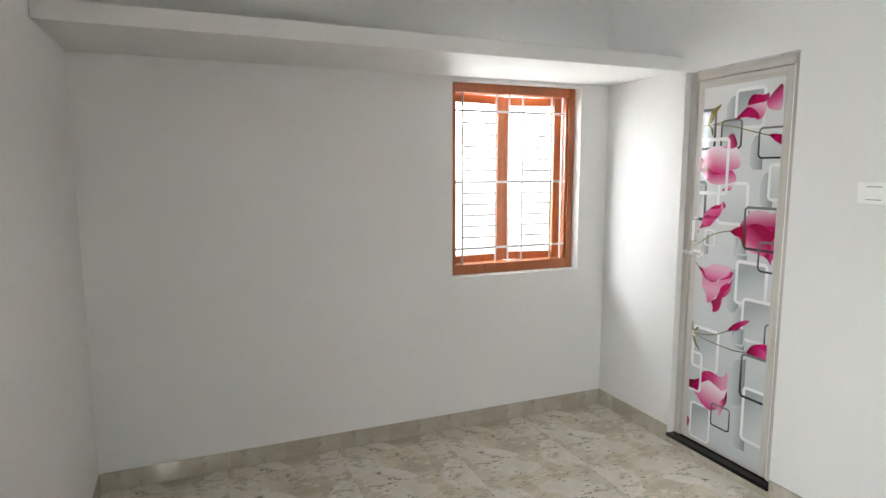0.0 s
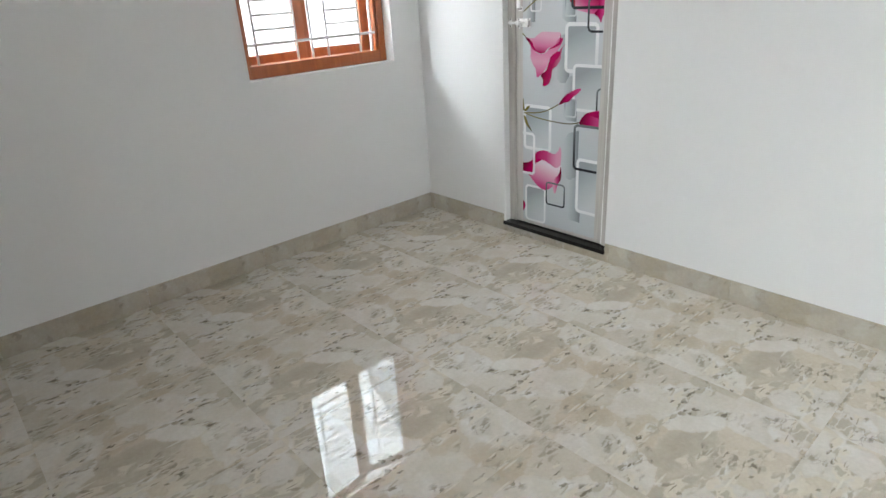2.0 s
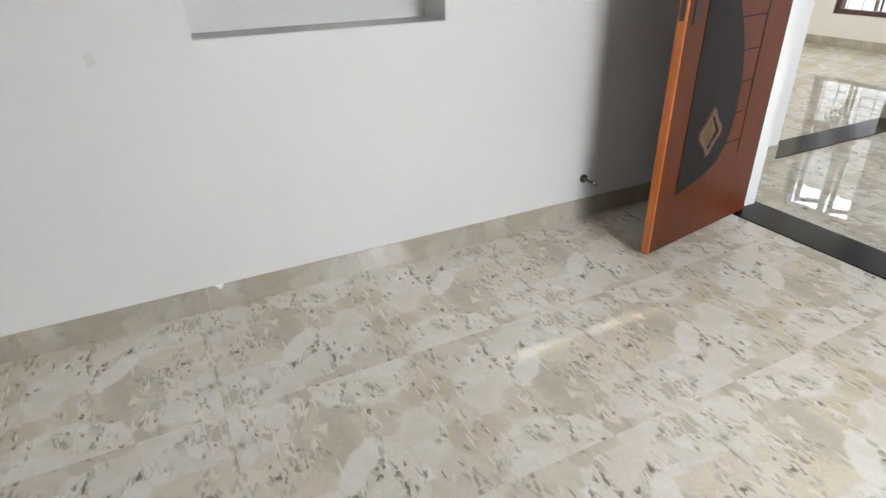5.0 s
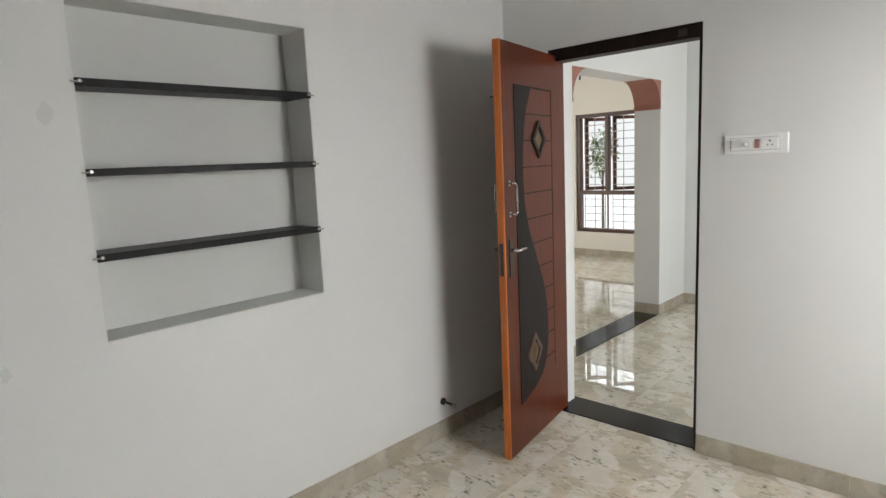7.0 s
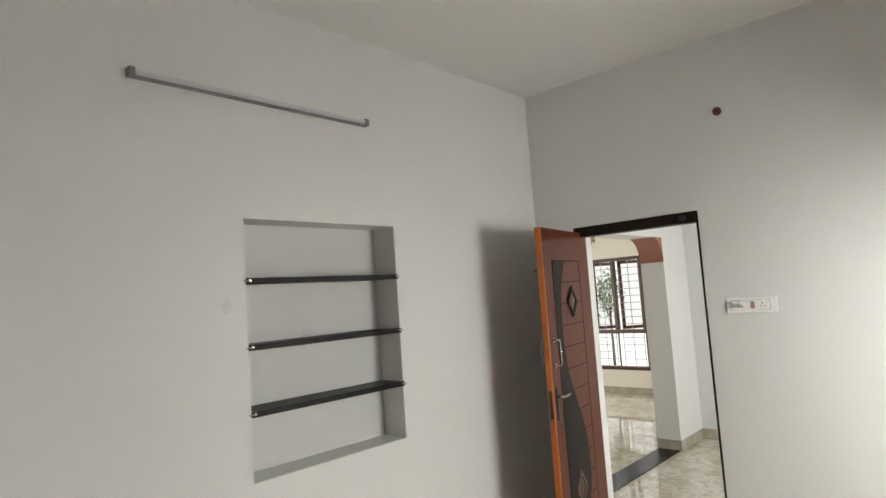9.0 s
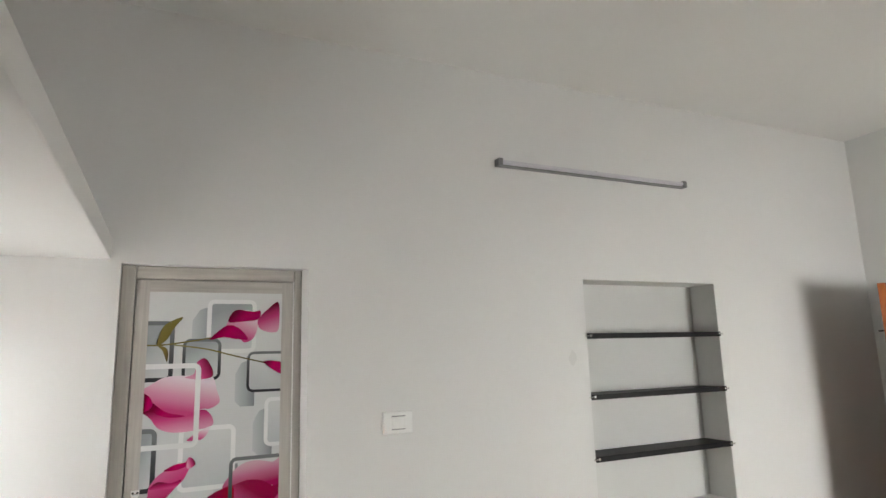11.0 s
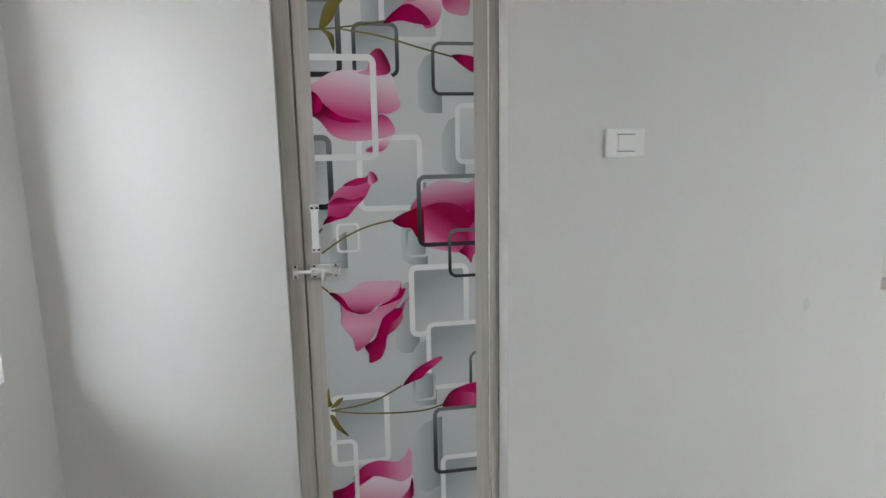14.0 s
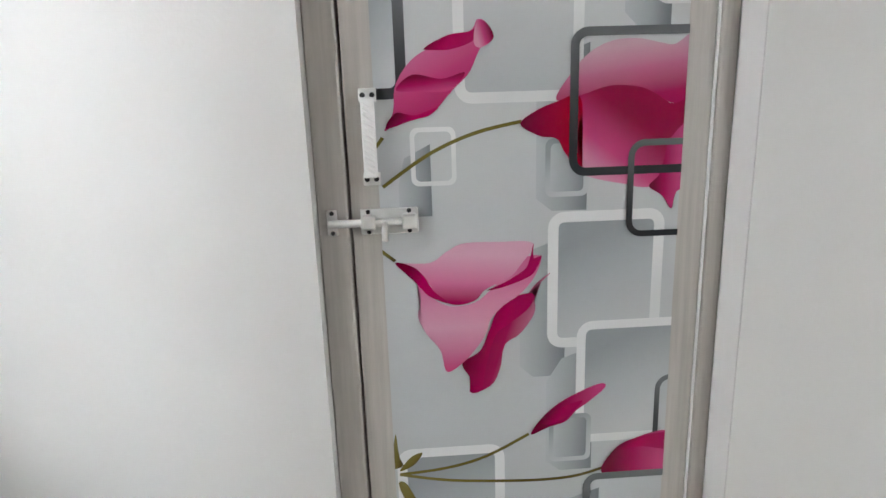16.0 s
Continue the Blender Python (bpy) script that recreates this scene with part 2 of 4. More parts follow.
def glow(name, colour, strength):
    m = bpy.data.materials.new(name)
    m.use_nodes = True
    t = m.node_tree
    t.nodes.clear()
    e = node(t, "ShaderNodeEmission", Strength=strength)
    o = t.nodes.new("ShaderNodeOutputMaterial")
    v = coords(t)
    r = ramp(t, noise_of(t, v, 0.8, 2), [(0.3, tuple(c * 0.93 for c in colour)), (0.7, colour)])
    t.links.new(r.outputs[0], e.inputs["Color"])
    t.links.new(e.outputs[0], o.inputs[0])
    return m


SKYGLOW = glow("bright_sky", (0.97, 0.97, 1.0), 2.0)
HIGHSKY = glow("high_sky", (0.80, 0.90, 1.0), 3.8)
HALLSKY = glow("hall_high_sky", (0.85, 0.93, 1.0), 6.0)

# ---- mesh helpers ----


def box(bm, x0, x1, y0, y1, z0, z1, bevel=0.0):
    """Adds a box, its edges rounded by bevel."""
    made = bmesh.ops.create_cube(bm, size=1.0)["verts"]
    for v in made:
        v.co = Vector((x0 if v.co.x < 0 else x1, y0 if v.co.y < 0 else y1, z0 if v.co.z < 0 else z1))
    if bevel > 0:
        edges = list({e for v in made for e in v.link_edges})
        bmesh.ops.bevel(bm, geom=edges, offset=bevel, segments=2, affect="EDGES", profile=0.5)
    return bm


def tube(bm, a, b, r, sides=10):
    """Adds a round bar from a to b."""
    a, b = Vector(a), Vector(b)
    d = b - a
    m = Matrix.Translation((a + b) / 2) @ d.to_track_quat("Z", "Y").to_matrix().to_4x4()
    bmesh.ops.create_cone(bm, cap_ends=True, segments=sides, radius1=r, radius2=r, depth=d.length, matrix=m)
    return bm


def bar_of(*args):
    return box(bmesh.new(), *args)


def mesh_of(name, bm, mat, smooth=False):
    bmesh.ops.recalc_face_normals(bm, faces=bm.faces)
    me = bpy.data.meshes.new(name)
    bm.to_mesh(me)
    bm.free()
    me.materials.append(mat)
    if smooth:
        for p in me.polygons:
            p.use_smooth = True
    return me


def part(name, bm, mat, parent, label="", smooth=False):
    ob = new(name, mesh_of(name, bm, mat, smooth))
    ob.parent = parent
    if label:
        ob["label"] = label
    return ob


def thing(name, bm, mat, label, category, kind="", group=""):
    return tagged(new(name, mesh_of(name, bm, mat)), label, category, group, kind)


def empty(name, m, label, category, group="", kind=""):
    ob = new(name)
    ob.matrix_basis = m
    ob.empty_display_size = 0.1
    return tagged(ob, label, category, group, kind)


def prism(bm, outline, depth0, depth1, plane="xz"):
    """Adds a slab with that outline, from depth0 to depth1 across it."""
    def at(u, w, d):
        return {"xz": (u, d, w), "yz": (d, u, w), "xy": (u, w, d)}[plane]
    lo = [bm.verts.new(at(u, w, depth0)) for u, w in outline]
    hi = [bm.verts.new(at(u, w, depth1)) for u, w in outline]
    n = len(outline)
    bm.faces.new(lo)
    bm.faces.new(hi)
    for i in range(n):
        bm.faces.new((lo[i], lo[(i + 1) % n], hi[(i + 1) % n], hi[i]))
    return bm


# ---- the plan ----
EAST, WEST, NORTH, SOUTH = 2.488, -0.50, 3.395, -1.53
CEILING, LINTEL, THICK = 3.10, 2.10, 0.23
NW = (1.396, 2.281, 0.945, 2.092)        # north window's opening: x0, x1, z0, z1
WW = (-1.24, -0.38, 0.952, 2.088)        # west window's opening: y0, y1, z0, z1
BD = (2.084, 2.744)                      # bath door's opening, y
WD = (1.352, 2.184)                      # wooden door's opening, x
NI = (-0.15, 0.741, 0.960, 2.098)        # niche
HALL_SOUTH, HALL_EAST, HALL_WEST = -6.72, 6.2, -0.5


def wall_with(name, along, at0, at1, lo, hi, height, holes, mat, label):
    """A wall that runs along x or y, with holes (u0, u1, z0, z1) through it."""
    bm = bmesh.new()
    cuts = sorted(holes)
    def put(u0, u1, z0, z1):
        if u1 - u0 < 1e-4 or z1 - z0 < 1e-4:
            return
        if along == "x":
            box(bm, u0, u1, at0, at1, z0, z1)
        else:
            box(bm, at0, at1, u0, u1, z0, z1)
    u = lo
    for u0, u1, z0, z1 in cuts:
        put(u, u0, 0, height)
        put(u0, u1, 0, z0)
        put(u0, u1, z1, height)
        u = u1
    put(u, hi, 0, height)
    bmesh.ops.remove_doubles(bm, verts=bm.verts, dist=1e-5)
    return thing(name, bm, mat, label, "wall", "structure")


wall_with("wall_north", "x", NORTH, NORTH + THICK, WEST - THICK, EAST + THICK, CEILING, [NW], WALL, "white painted plaster wall with a small window")
wall_with("wall_east", "y", EAST, EAST + THICK, SOUTH - THICK, NORTH, CEILING, [(NI[0], NI[1], NI[2], NI[3]), (BD[0], BD[1], 0.0, LINTEL)], WALL, "white painted plaster wall with a shelf niche")
wall_with("wall_west", "y", WEST - THICK, WEST, SOUTH - THICK, NORTH, CEILING, [WW], WALL, "white painted plaster wall with a window")
wall_with("wall_south", "x", SOUTH - THICK, SOUTH, WEST, EAST, CEILING, [(WD[0], WD[1], 0.0, LINTEL)], WALL, "white painted plaster wall with a doorway")
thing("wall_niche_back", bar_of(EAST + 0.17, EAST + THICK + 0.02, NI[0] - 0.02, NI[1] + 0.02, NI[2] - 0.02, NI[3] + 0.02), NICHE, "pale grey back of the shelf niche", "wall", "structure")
lining = empty("wall_niche_lining", Matrix.Identity(4), "pale grey lining of the shelf niche", "wall", kind="structure")
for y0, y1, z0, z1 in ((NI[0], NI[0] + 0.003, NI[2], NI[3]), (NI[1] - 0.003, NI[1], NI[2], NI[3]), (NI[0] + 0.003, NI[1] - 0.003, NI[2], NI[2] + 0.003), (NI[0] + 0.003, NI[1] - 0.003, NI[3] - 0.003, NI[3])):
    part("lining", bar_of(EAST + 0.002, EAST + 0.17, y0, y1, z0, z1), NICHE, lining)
thing("ceiling", bar_of(WEST - THICK, HALL_EAST + THICK, HALL_SOUTH - THICK, NORTH + THICK, CEILING, CEILING + 0.15), CEIL, "plain white painted ceiling slab", "ceiling", "structure")
thing("loft_slab", bar_of(WEST + 0.001, EAST - 0.001, 2.775, NORTH - 0.001, 2.112, 2.188, 0.004), WALL, "white plastered loft slab above the window", "loft", "structure")

# hall behind the wooden door
HS = SOUTH - THICK
wall_with("wall_hall_south", "x", HALL_SOUTH - THICK, HALL_SOUTH, WEST, HALL_EAST, CEILING, [(3.05, 5.07, 0.36, 2.13)], HALL_PAINT, "cream painted hall wall with a tall window")
# its opening is invented, to let the hall's fill lamp in
wall_with("wall_hall_east", "y", HALL_EAST, HALL_EAST + THICK, HALL_SOUTH, HS, CEILING, [(-5.2, -3.2, 0.6, 2.4)], HALL_PAINT, "cream painted hall wall with an added, unseen opening for fill light")
wall_with("wall_hall_west", "y", WEST - THICK, WEST, -4.55, HS, CEILING, [(-3.9, -2.5, 0.5, 1.92)], WALL, "white painted passage wall", )
thing("wall_passage", bar_of(WEST - THICK, 2.5745, -4.70, -4.55, 0, CEILING), WALL, "white painted passage wall", "wall", "structure")
wall_with("wall_arch", "y", 2.575, 2.82, -6.70, HS, CEILING, [(-3.95, -2.44, 0.0, 2.15)], WALL, "white painted wall with a wide opening")
thing("wall_hall_north", bar_of(2.83, HALL_EAST, HS, HS + 0.2, 0, CEILING), HALL_PAINT, "cream painted hall wall", "wall", "structure")

# ---- windows ----


def grille_bars(parent, u0, u1, z0, z1, y, pairs, middle, rows, r=0.007):
    """White bars set in the frame: long rails, uprights and the short rungs between each pair."""
    for z in rows:
        part("rail", box(bmesh.new(), u0, u1, y - 0.004, y + 0.004, z - r, z + r, 0.002), GRILLE, parent)
    for u in [p for pair in pairs for p in pair] + middle:
        part("upright", tube(bmesh.new(), (u, y + 0.006, z0), (u, y + 0.006, z1), r * 0.9, 8), GRILLE, parent, smooth=True)
    for a, b in pairs:
        for lo, hi in zip(rows[:-1], rows[1:]):
            for k in range(1, 6):
                z = lo + (hi - lo) * k / 6
                part("rung", tube(bmesh.new(), (a, y + 0.006, z), (b, y + 0.006, z), r * 0.85, 6), GRILLE, parent, smooth=True)


def sash(parent, name, w, h, hinge_x, z0, y, turn, side):
    """An outward-opening casement sash; side +1: it reaches from its hinge towards +x."""
    s = new(name)
    s.parent = parent
    s.matrix_basis = pose(hinge_x, y, z0, 0, 0, turn)
    a, b = (0, w) if side > 0 else (-w, 0)
    st = 0.052
    part("stile", bar_of(a, a + st, 0, 0.035, 0, h, 0.004), TEAK, s)
    part("stile", bar_of(b - st, b, 0, 0.035, 0, h, 0.004), TEAK, s)
    part("bottom_rail", bar_of(a + st, b - st, 0.002, 0.033, 0, st, 0.004), TEAK, s)
    part("top_rail", bar_of(a + st, b - st, 0.002, 0.033, h - st, h, 0.004), TEAK, s)
    pane = part("pane", bar_of(a + st, b - st, 0.015, 0.019, st, h - st), GLASS, s)
    pane.visible_shadow = False
    return s


def teak_window(name, m, wide, high, label, ajar):
    """Varnished casement window in local axes: x across, y outwards, z up from its sill."""
    w = empty(name, m, label, "window", kind="structure")
    f, d = 0.045, 0.085
    part("jamb", bar_of(0, f, 0, d, 0, high, 0.004), TEAK, w)
    part("jamb", bar_of(wide - f, wide, 0, d, 0, high, 0.004), TEAK, w)
    part("head", bar_of(f, wide - f, 0.001, d, high - 0.055, high, 0.004), TEAK, w)
    part("sill", bar_of(f, wide - f, 0.001, d, 0, 0.062, 0.004), TEAK, w)
    part("bead", bar_of(f, f + 0.012, 0.012, 0.03, 0.062, high - 0.055, 0.003), TEAK, w)
    part("bead", bar_of(wide - f - 0.012, wide - f, 0.012, 0.03, 0.062, high - 0.055, 0.003), TEAK, w)
    k = wide / 0.877
    grille_bars(w, f, wide - f, 0.06, high - 0.055, 0.018, [(0.104 * k, 0.329 * k), (0.513 * k, 0.720 * k)], [0.417 * k, 0.80 * k], [0.158, 0.564, 0.988])
    sash(w, "sash", wide / 2 - f + 0.012, high - 0.10, f - 0.004, 0.05, d + 0.004, ajar[0], 1)
    sash(w, "sash", wide / 2 - f + 0.012, high - 0.10, wide - f + 0.004, 0.05, d + 0.004, -ajar[1], -1)
    return w


RECESS = 0.068
teak_window("window_north", pose(NW[0], NORTH + RECESS, NW[2]), NW[1] - NW[0], NW[3] - NW[2], "orange-brown varnished wooden casement window with white grille", (6, 12))
teak_window("window_west", pose(WEST - RECESS, WW[0], WW[2], 0, 0, 90), WW[1] - WW[0], WW[3] - WW[2], "orange-brown varnished wooden casement window with white grille", (1, 1))


def hall_window():
    w = empty("window_hall", pose(5.07, HALL_SOUTH - 0.03, 0.36, 0, 0, 180), "tall dark brown wooden hall window with open shutters", "window", kind="structure")
    wide, high, mid = 2.02, 1.77, 0.60
    for x0, x1 in ((0, 0.06), (wide - 0.06, wide)):
        part("jamb", bar_of(x0, x1, 0, 0.09, 0, high, 0.004), HALL_FRAME, w)
    for x in (0.495, 0.955, 1.415):
        part("mullion", bar_of(x - 0.025, x + 0.025, 0, 0.09, mid + 0.03, high - 0.055, 0.004), HALL_FRAME, w)
        part("mullion_bar", bar_of(x - 0.008, x + 0.008, 0.03, 0.06, 0.055, mid - 0.03, 0.002), HALL_FRAME, w)
    part("sill", bar_of(0.06, wide - 0.06, 0, 0.09, 0, 0.055, 0.004), HALL_FRAME, w)
    part("transom", bar_of(0.06, wide - 0.06, -0.004, 0.09, mid - 0.03, mid + 0.03, 0.004), HALL_FRAME, w)
    part("head", bar_of(0.06, wide - 0.06, 0, 0.09, high - 0.055, high, 0.004), HALL_FRAME, w)
    for i in range(4):
        a = 0.06 + 0.46 * i
        for k in range(1, 15):
            z = 0.06 + (high - 0.12) * k / 15
            part("rung", tube(bmesh.new(), (a + 0.06, 0.03, z), (a + 0.40, 0.03, z), 0.0055, 6), HALL_GRILLE, w)
        for x in (a + 0.06, a + 0.23, a + 0.40):
            part("upright", tube(bmesh.new(), (x, 0.035, 0.05), (x, 0.035, high - 0.05), 0.006, 6), HALL_GRILLE, w)
        s = new("shutter")
        s.parent = w
        s.matrix_basis = pose(a + 0.04, 0.095, mid + 0.03, 0, 0, 48)
        h, ww = high - mid - 0.08, 0.40
        for u0, u1, z0, z1 in ((0, 0.05, 0, h), (ww - 0.05, ww, 0, h), (0.05, ww - 0.05, 0, 0.05), (0.05, ww - 0.05, h - 0.05, h)):
            part("shutter_rail", bar_of(u0, u1, 0, 0.03, z0, z1, 0.003), HALL_FRAME, s)
        p = part("pane", bar_of(0.05, ww - 0.05, 0.012, 0.016, 0.05, h - 0.05), GLASS, s)
        p.visible_shadow = False
    return w


hall_window()

HALLGLOW = glow("hall_glare", (0.92, 0.96, 1.0), 1.25)
# what is seen out of the windows: the glare of an overcast sky
thing("backdrop_north", bar_of(-1.5, 7.5, 5.6, 5.62, -0.5, 2.55), SKYGLOW, "white overcast glare outside the window", "backdrop", "structure")
thing("backdrop_west", bar_of(-3.02, -3.0, -4.6, 3.0, -0.5, 2.4), SKYGLOW, "white overcast glare outside the window", "backdrop", "structure")
thing("backdrop_hall", bar_of(0.5, 9.0, -9.62, -9.6, -0.5, 2.9), HALLGLOW, "white overcast glare outside the hall window", "backdrop", "structure")
thing("backdrop_sky_north", bar_of(-1.5, 7.5, 5.7, 5.72, 2.55, 6.5), HIGHSKY, "glowing card for the bright overcast sky above the horizon", "sky", "structure")
thing("backdrop_sky_hall", bar_of(0.5, 9.0, -9.72, -9.7, 2.9, 7.0), HALLSKY, "glowing card for the bright overcast sky above the horizon", "sky", "structure")
# unseen card; its top edge cuts the sun down to a thin floor streak
thing("backdrop_sky_west_sun_cut", bar_of(-3.02, -3.0, -4.6, 3.0, 2.4, 3.865), HIGHSKY, "glowing card for the bright overcast sky above the horizon", "sky", "structure")
thing("ground", bar_of(-60, 60, -60, 60, -0.60, -0.45), OUTWALL, "pale dusty ground outside the house", "ground", "structure")



def garden_tree(x, y, seed):
    """A young tree outside the hall: a forked trunk and a loose crown of leaves."""
    rnd = random.Random(seed)
    t = empty("tree", pose(x, y, -0.45), "young green garden tree outside the hall window", "tree")
    bark = plain("bark", (0.13, 0.10, 0.07), 0.9, 0, 0.3, 30)
    leaf_green = plain("leaf_green", (0.15, 0.21, 0.07), 0.5, 0, 0.4, 9)
    bm = bmesh.new()
    bmesh.ops.create_cone(bm, cap_ends=True, segments=9, radius1=0.035, radius2=0.018, depth=1.7, matrix=Matrix.Translation((0, 0, 0.85)))
    part("trunk", bm, bark, t)
    tips = []
    for k in range(7):
        a, up = 2.4 * k + rnd.uniform(-0.3, 0.3), rnd.uniform(0.25, 0.75)
        tip = Vector((0.16 * math.cos(a), 0.16 * math.sin(a), 1.5 + up))
        part("limb", tube(bmesh.new(), (0, 0, 1.35 + 0.05 * k), tip, 0.006, 6), bark, t)
        tips.append(tip)
    bm = bmesh.new()
    for k in range(560):
        c = tips[k % 7] + Vector((rnd.gauss(0, 0.07), rnd.gauss(0, 0.07), rnd.gauss(0, 0.12)))
        m = Matrix.Translation(c) @ Matrix.Rotation(rnd.uniform(0, 6.3), 4, "Z") @ Matrix.Rotation(rnd.uniform(-1.2, 1.2), 4, "X")
        ln, w = rnd.uniform(0.05, 0.09), rnd.uniform(0.016, 0.028)
        bm.faces.new([bm.verts.new(m @ Vector(p)) for p in ((0, 0, 0), (w, ln * 0.45, 0.006), (0, ln, -0.008), (-w, ln * 0.45, 0.006))])
    part("crown", bm, leaf_green, t, "loose crown of small leaves")
    return t


garden_tree(5.62, -8.6, 5)

# ---- bathroom door ----
FACE = 2.5275


def smooth_loop(points, steps=7, closed=True):
    """A rounded outline through a few control points."""
    n, out = len(points), []
    for i in range(n if closed else n - 1):
        p = [Vector(points[(i + k) % n] if closed else points[min(max(i + k, 0), n - 1)]) for k in (-1, 0, 1, 2)]
        for s in range(steps):
            t = s / steps
            out.append(0.5 * (2 * p[1] + (p[2] - p[0]) * t + (2 * p[0] - 5 * p[1] + 4 * p[2] - p[3]) * t * t + (3 * p[1] - p[0] - 3 * p[2] + p[3]) * t ** 3))
    if not closed:
        out.append(Vector(points[-1]))
    return [(v[0], v[1]) for v in out]


def rounded(y0, y1, z0, z1, r, n=6):
    pts = []
    for cy, cz, a0 in ((y1 - r, z1 - r, 0), (y0 + r, z1 - r, 90), (y0 + r, z0 + r, 180), (y1 - r, z0 + r, 270)):
        for k in range(n + 1):
            a = radians(a0 + 90 * k / n)
            pts.append((cy + r * math.cos(a), cz + r * math.sin(a)))
    return pts


ART = (2.178, 2.648, 0.085, 2.005)


def clip_art(bm):
    for axis, at, sign in (((0, 1, 0), ART[0], -1), ((0, 1, 0), ART[1], 1), ((0, 0, 1), ART[2], -1), ((0, 0, 1), ART[3], 1)):
        co = (0, at, 0) if axis[1] else (0, 0, at)
        bmesh.ops.bisect_plane(bm, geom=list(bm.verts) + list(bm.edges) + list(bm.faces), plane_co=co, plane_no=axis, clear_outer=sign > 0, clear_inner=sign < 0)
    return bm


def printed(name, colours, turn=0.0, rough=0.07, soft=(0.15, 0.5, 0.9)):
    """Ink that runs between colours across its piece of the print, in the direction turn."""
    m, t, b = material(name, rough)
    c = t.nodes.new("ShaderNodeTexCoord")
    mp = t.nodes.new("ShaderNodeMapping")
    mp.vector_type = "POINT"
    mp.inputs["Location"].default_value = (0, -0.5, -0.5)
    t.links.new(c.outputs["Generated"], mp.inputs[0])
    d = t.nodes.new("ShaderNodeVectorMath")
    d.operation = "DOT_PRODUCT"
    t.links.new(mp.outputs[0], d.inputs[0])
    d.inputs[1].default_value = (0, math.cos(radians(turn)), math.sin(radians(turn)))
    a = t.nodes.new("ShaderNodeMath")
    a.operation = "ADD"
    t.links.new(d.outputs["Value"], a.inputs[0])
    a.inputs[1].default_value = 0.5
    r = ramp(t, a.outputs[0], list(zip(soft, colours)))
    t.links.new(r.outputs[0], b.inputs["Base Color"])
    return m


DEEP, ROSE, PINK, PALE = (0.15, 0.0, 0.022), (0.34, 0.003, 0.08), (0.53, 0.05, 0.19), (0.64, 0.28, 0.40)
INK = {
    "lobe": printed("petal_lobe", (DEEP, ROSE, PALE), 205),
    "fold": printed("petal_fold", (DEEP, PINK, PALE), 255, soft=(0.2, 0.55, 0.95)),
    "bowl": printed("petal_bowl", (ROSE, (0.60, 0.16, 0.30), (0.66, 0.36, 0.47)), 100, soft=(0.05, 0.35, 0.8)),
    "down": printed("petal_down", (DEEP, ROSE, PINK), 250),
    "left": printed("petal_left", (PALE, PINK, ROSE), 0),
    "right": printed("petal_right", (DEEP, ROSE, PINK), 180),
    "deep": printed("petal_deep", (DEEP, (0.40, 0.0, 0.08), ROSE), 200),
    "pale": printed("petal_pale", (PINK, PALE, (0.74, 0.62, 0.68)), 110),
    "bud": printed("petal_bud", (ROSE, PINK, (0.60, 0.17, 0.32)), 60),
    "haze": printed("petal_haze", (ROSE, (0.50, 0.14, 0.25), (0.58, 0.36, 0.43)), 75, soft=(0.1, 0.5, 0.85)),
    "wide": printed("petal_wide", ((0.26, 0.0, 0.04), PINK, (0.66, 0.36, 0.47)), -40, soft=(0.25, 0.55, 0.85)),
    "root": printed("petal_root", ((0.33, 0.0, 0.015), (0.28, 0.0, 0.03), (0.17, 0.0, 0.03)), 0),
    "front": printed("petal_front", (PINK, (0.66, 0.33, 0.45), (0.58, 0.14, 0.28)), 90, soft=(0.0, 0.4, 0.85)),
    "tip": printed("petal_tip", (PALE, PINK, DEEP), 160),
}
WHITE_INK = printed("white_ring_ink", ((0.68, 0.69, 0.68), (0.78, 0.78, 0.77), (0.74, 0.745, 0.74)), 60)
DARK_INK = printed("dark_ring_ink", ((0.03, 0.032, 0.036), (0.07, 0.075, 0.08), (0.15, 0.16, 0.165)), 100)
GREY_INK = printed("grey_shade_ink", ((0.30, 0.325, 0.335), (0.43, 0.455, 0.465), (0.52, 0.54, 0.545)), 250)
SHADE_INK = printed("printed_shade_ink", ((0.20, 0.22, 0.23), (0.35, 0.375, 0.385), (0.475, 0.50, 0.51)), 0, soft=(0.0, 0.45, 0.95))
STEM_INK = printed("stem_ink", ((0.10, 0.075, 0.02), (0.17, 0.14, 0.03), (0.20, 0.17, 0.05)), 40)
PANEL_INK = printed("panel_ink", ((0.47, 0.495, 0.505), (0.53, 0.55, 0.555), (0.63, 0.64, 0.63)), 90, 0.06, (0.1, 0.5, 1.0))

bath_door = empty("door_bath", pose(0, 0, 0), "closed grey laminate bathroom door printed with pink flowers", "door", kind="structure")
JB = 0.049
thing("wall_door_fillet", prism(bmesh.new(), [(EAST + 0.002, BD[0] - 0.001), (FACE - 0.001, BD[0] + 0.0175), (FACE + 0.07, BD[0] + 0.0175), (FACE + 0.07, BD[0] - 0.001)], 0.062, LINTEL + 0.001, "xy"), LIT_REVEAL, "splayed reveal beside the door frame, lightened as if lit by the window", "wall", "structure")
part("jamb", bar_of(FACE - 0.002, FACE + 0.07, BD[0] + 0.018, BD[0] + JB - 0.002, 0.062, LINTEL - 0.001, 0.004), GREYWOOD, bath_door)
part("jamb", bar_of(FACE - 0.002, FACE + 0.07, BD[1] - 0.05 + 0.002, BD[1] - 0.001, 0.062, LINTEL - 0.001, 0.004), GREYWOOD, bath_door)
part("head", bar_of(FACE - 0.001, FACE + 0.07, BD[0] + JB, BD[1] - 0.05, LINTEL - 0.048, LINTEL - 0.001, 0.004), GREYRAIL, bath_door)
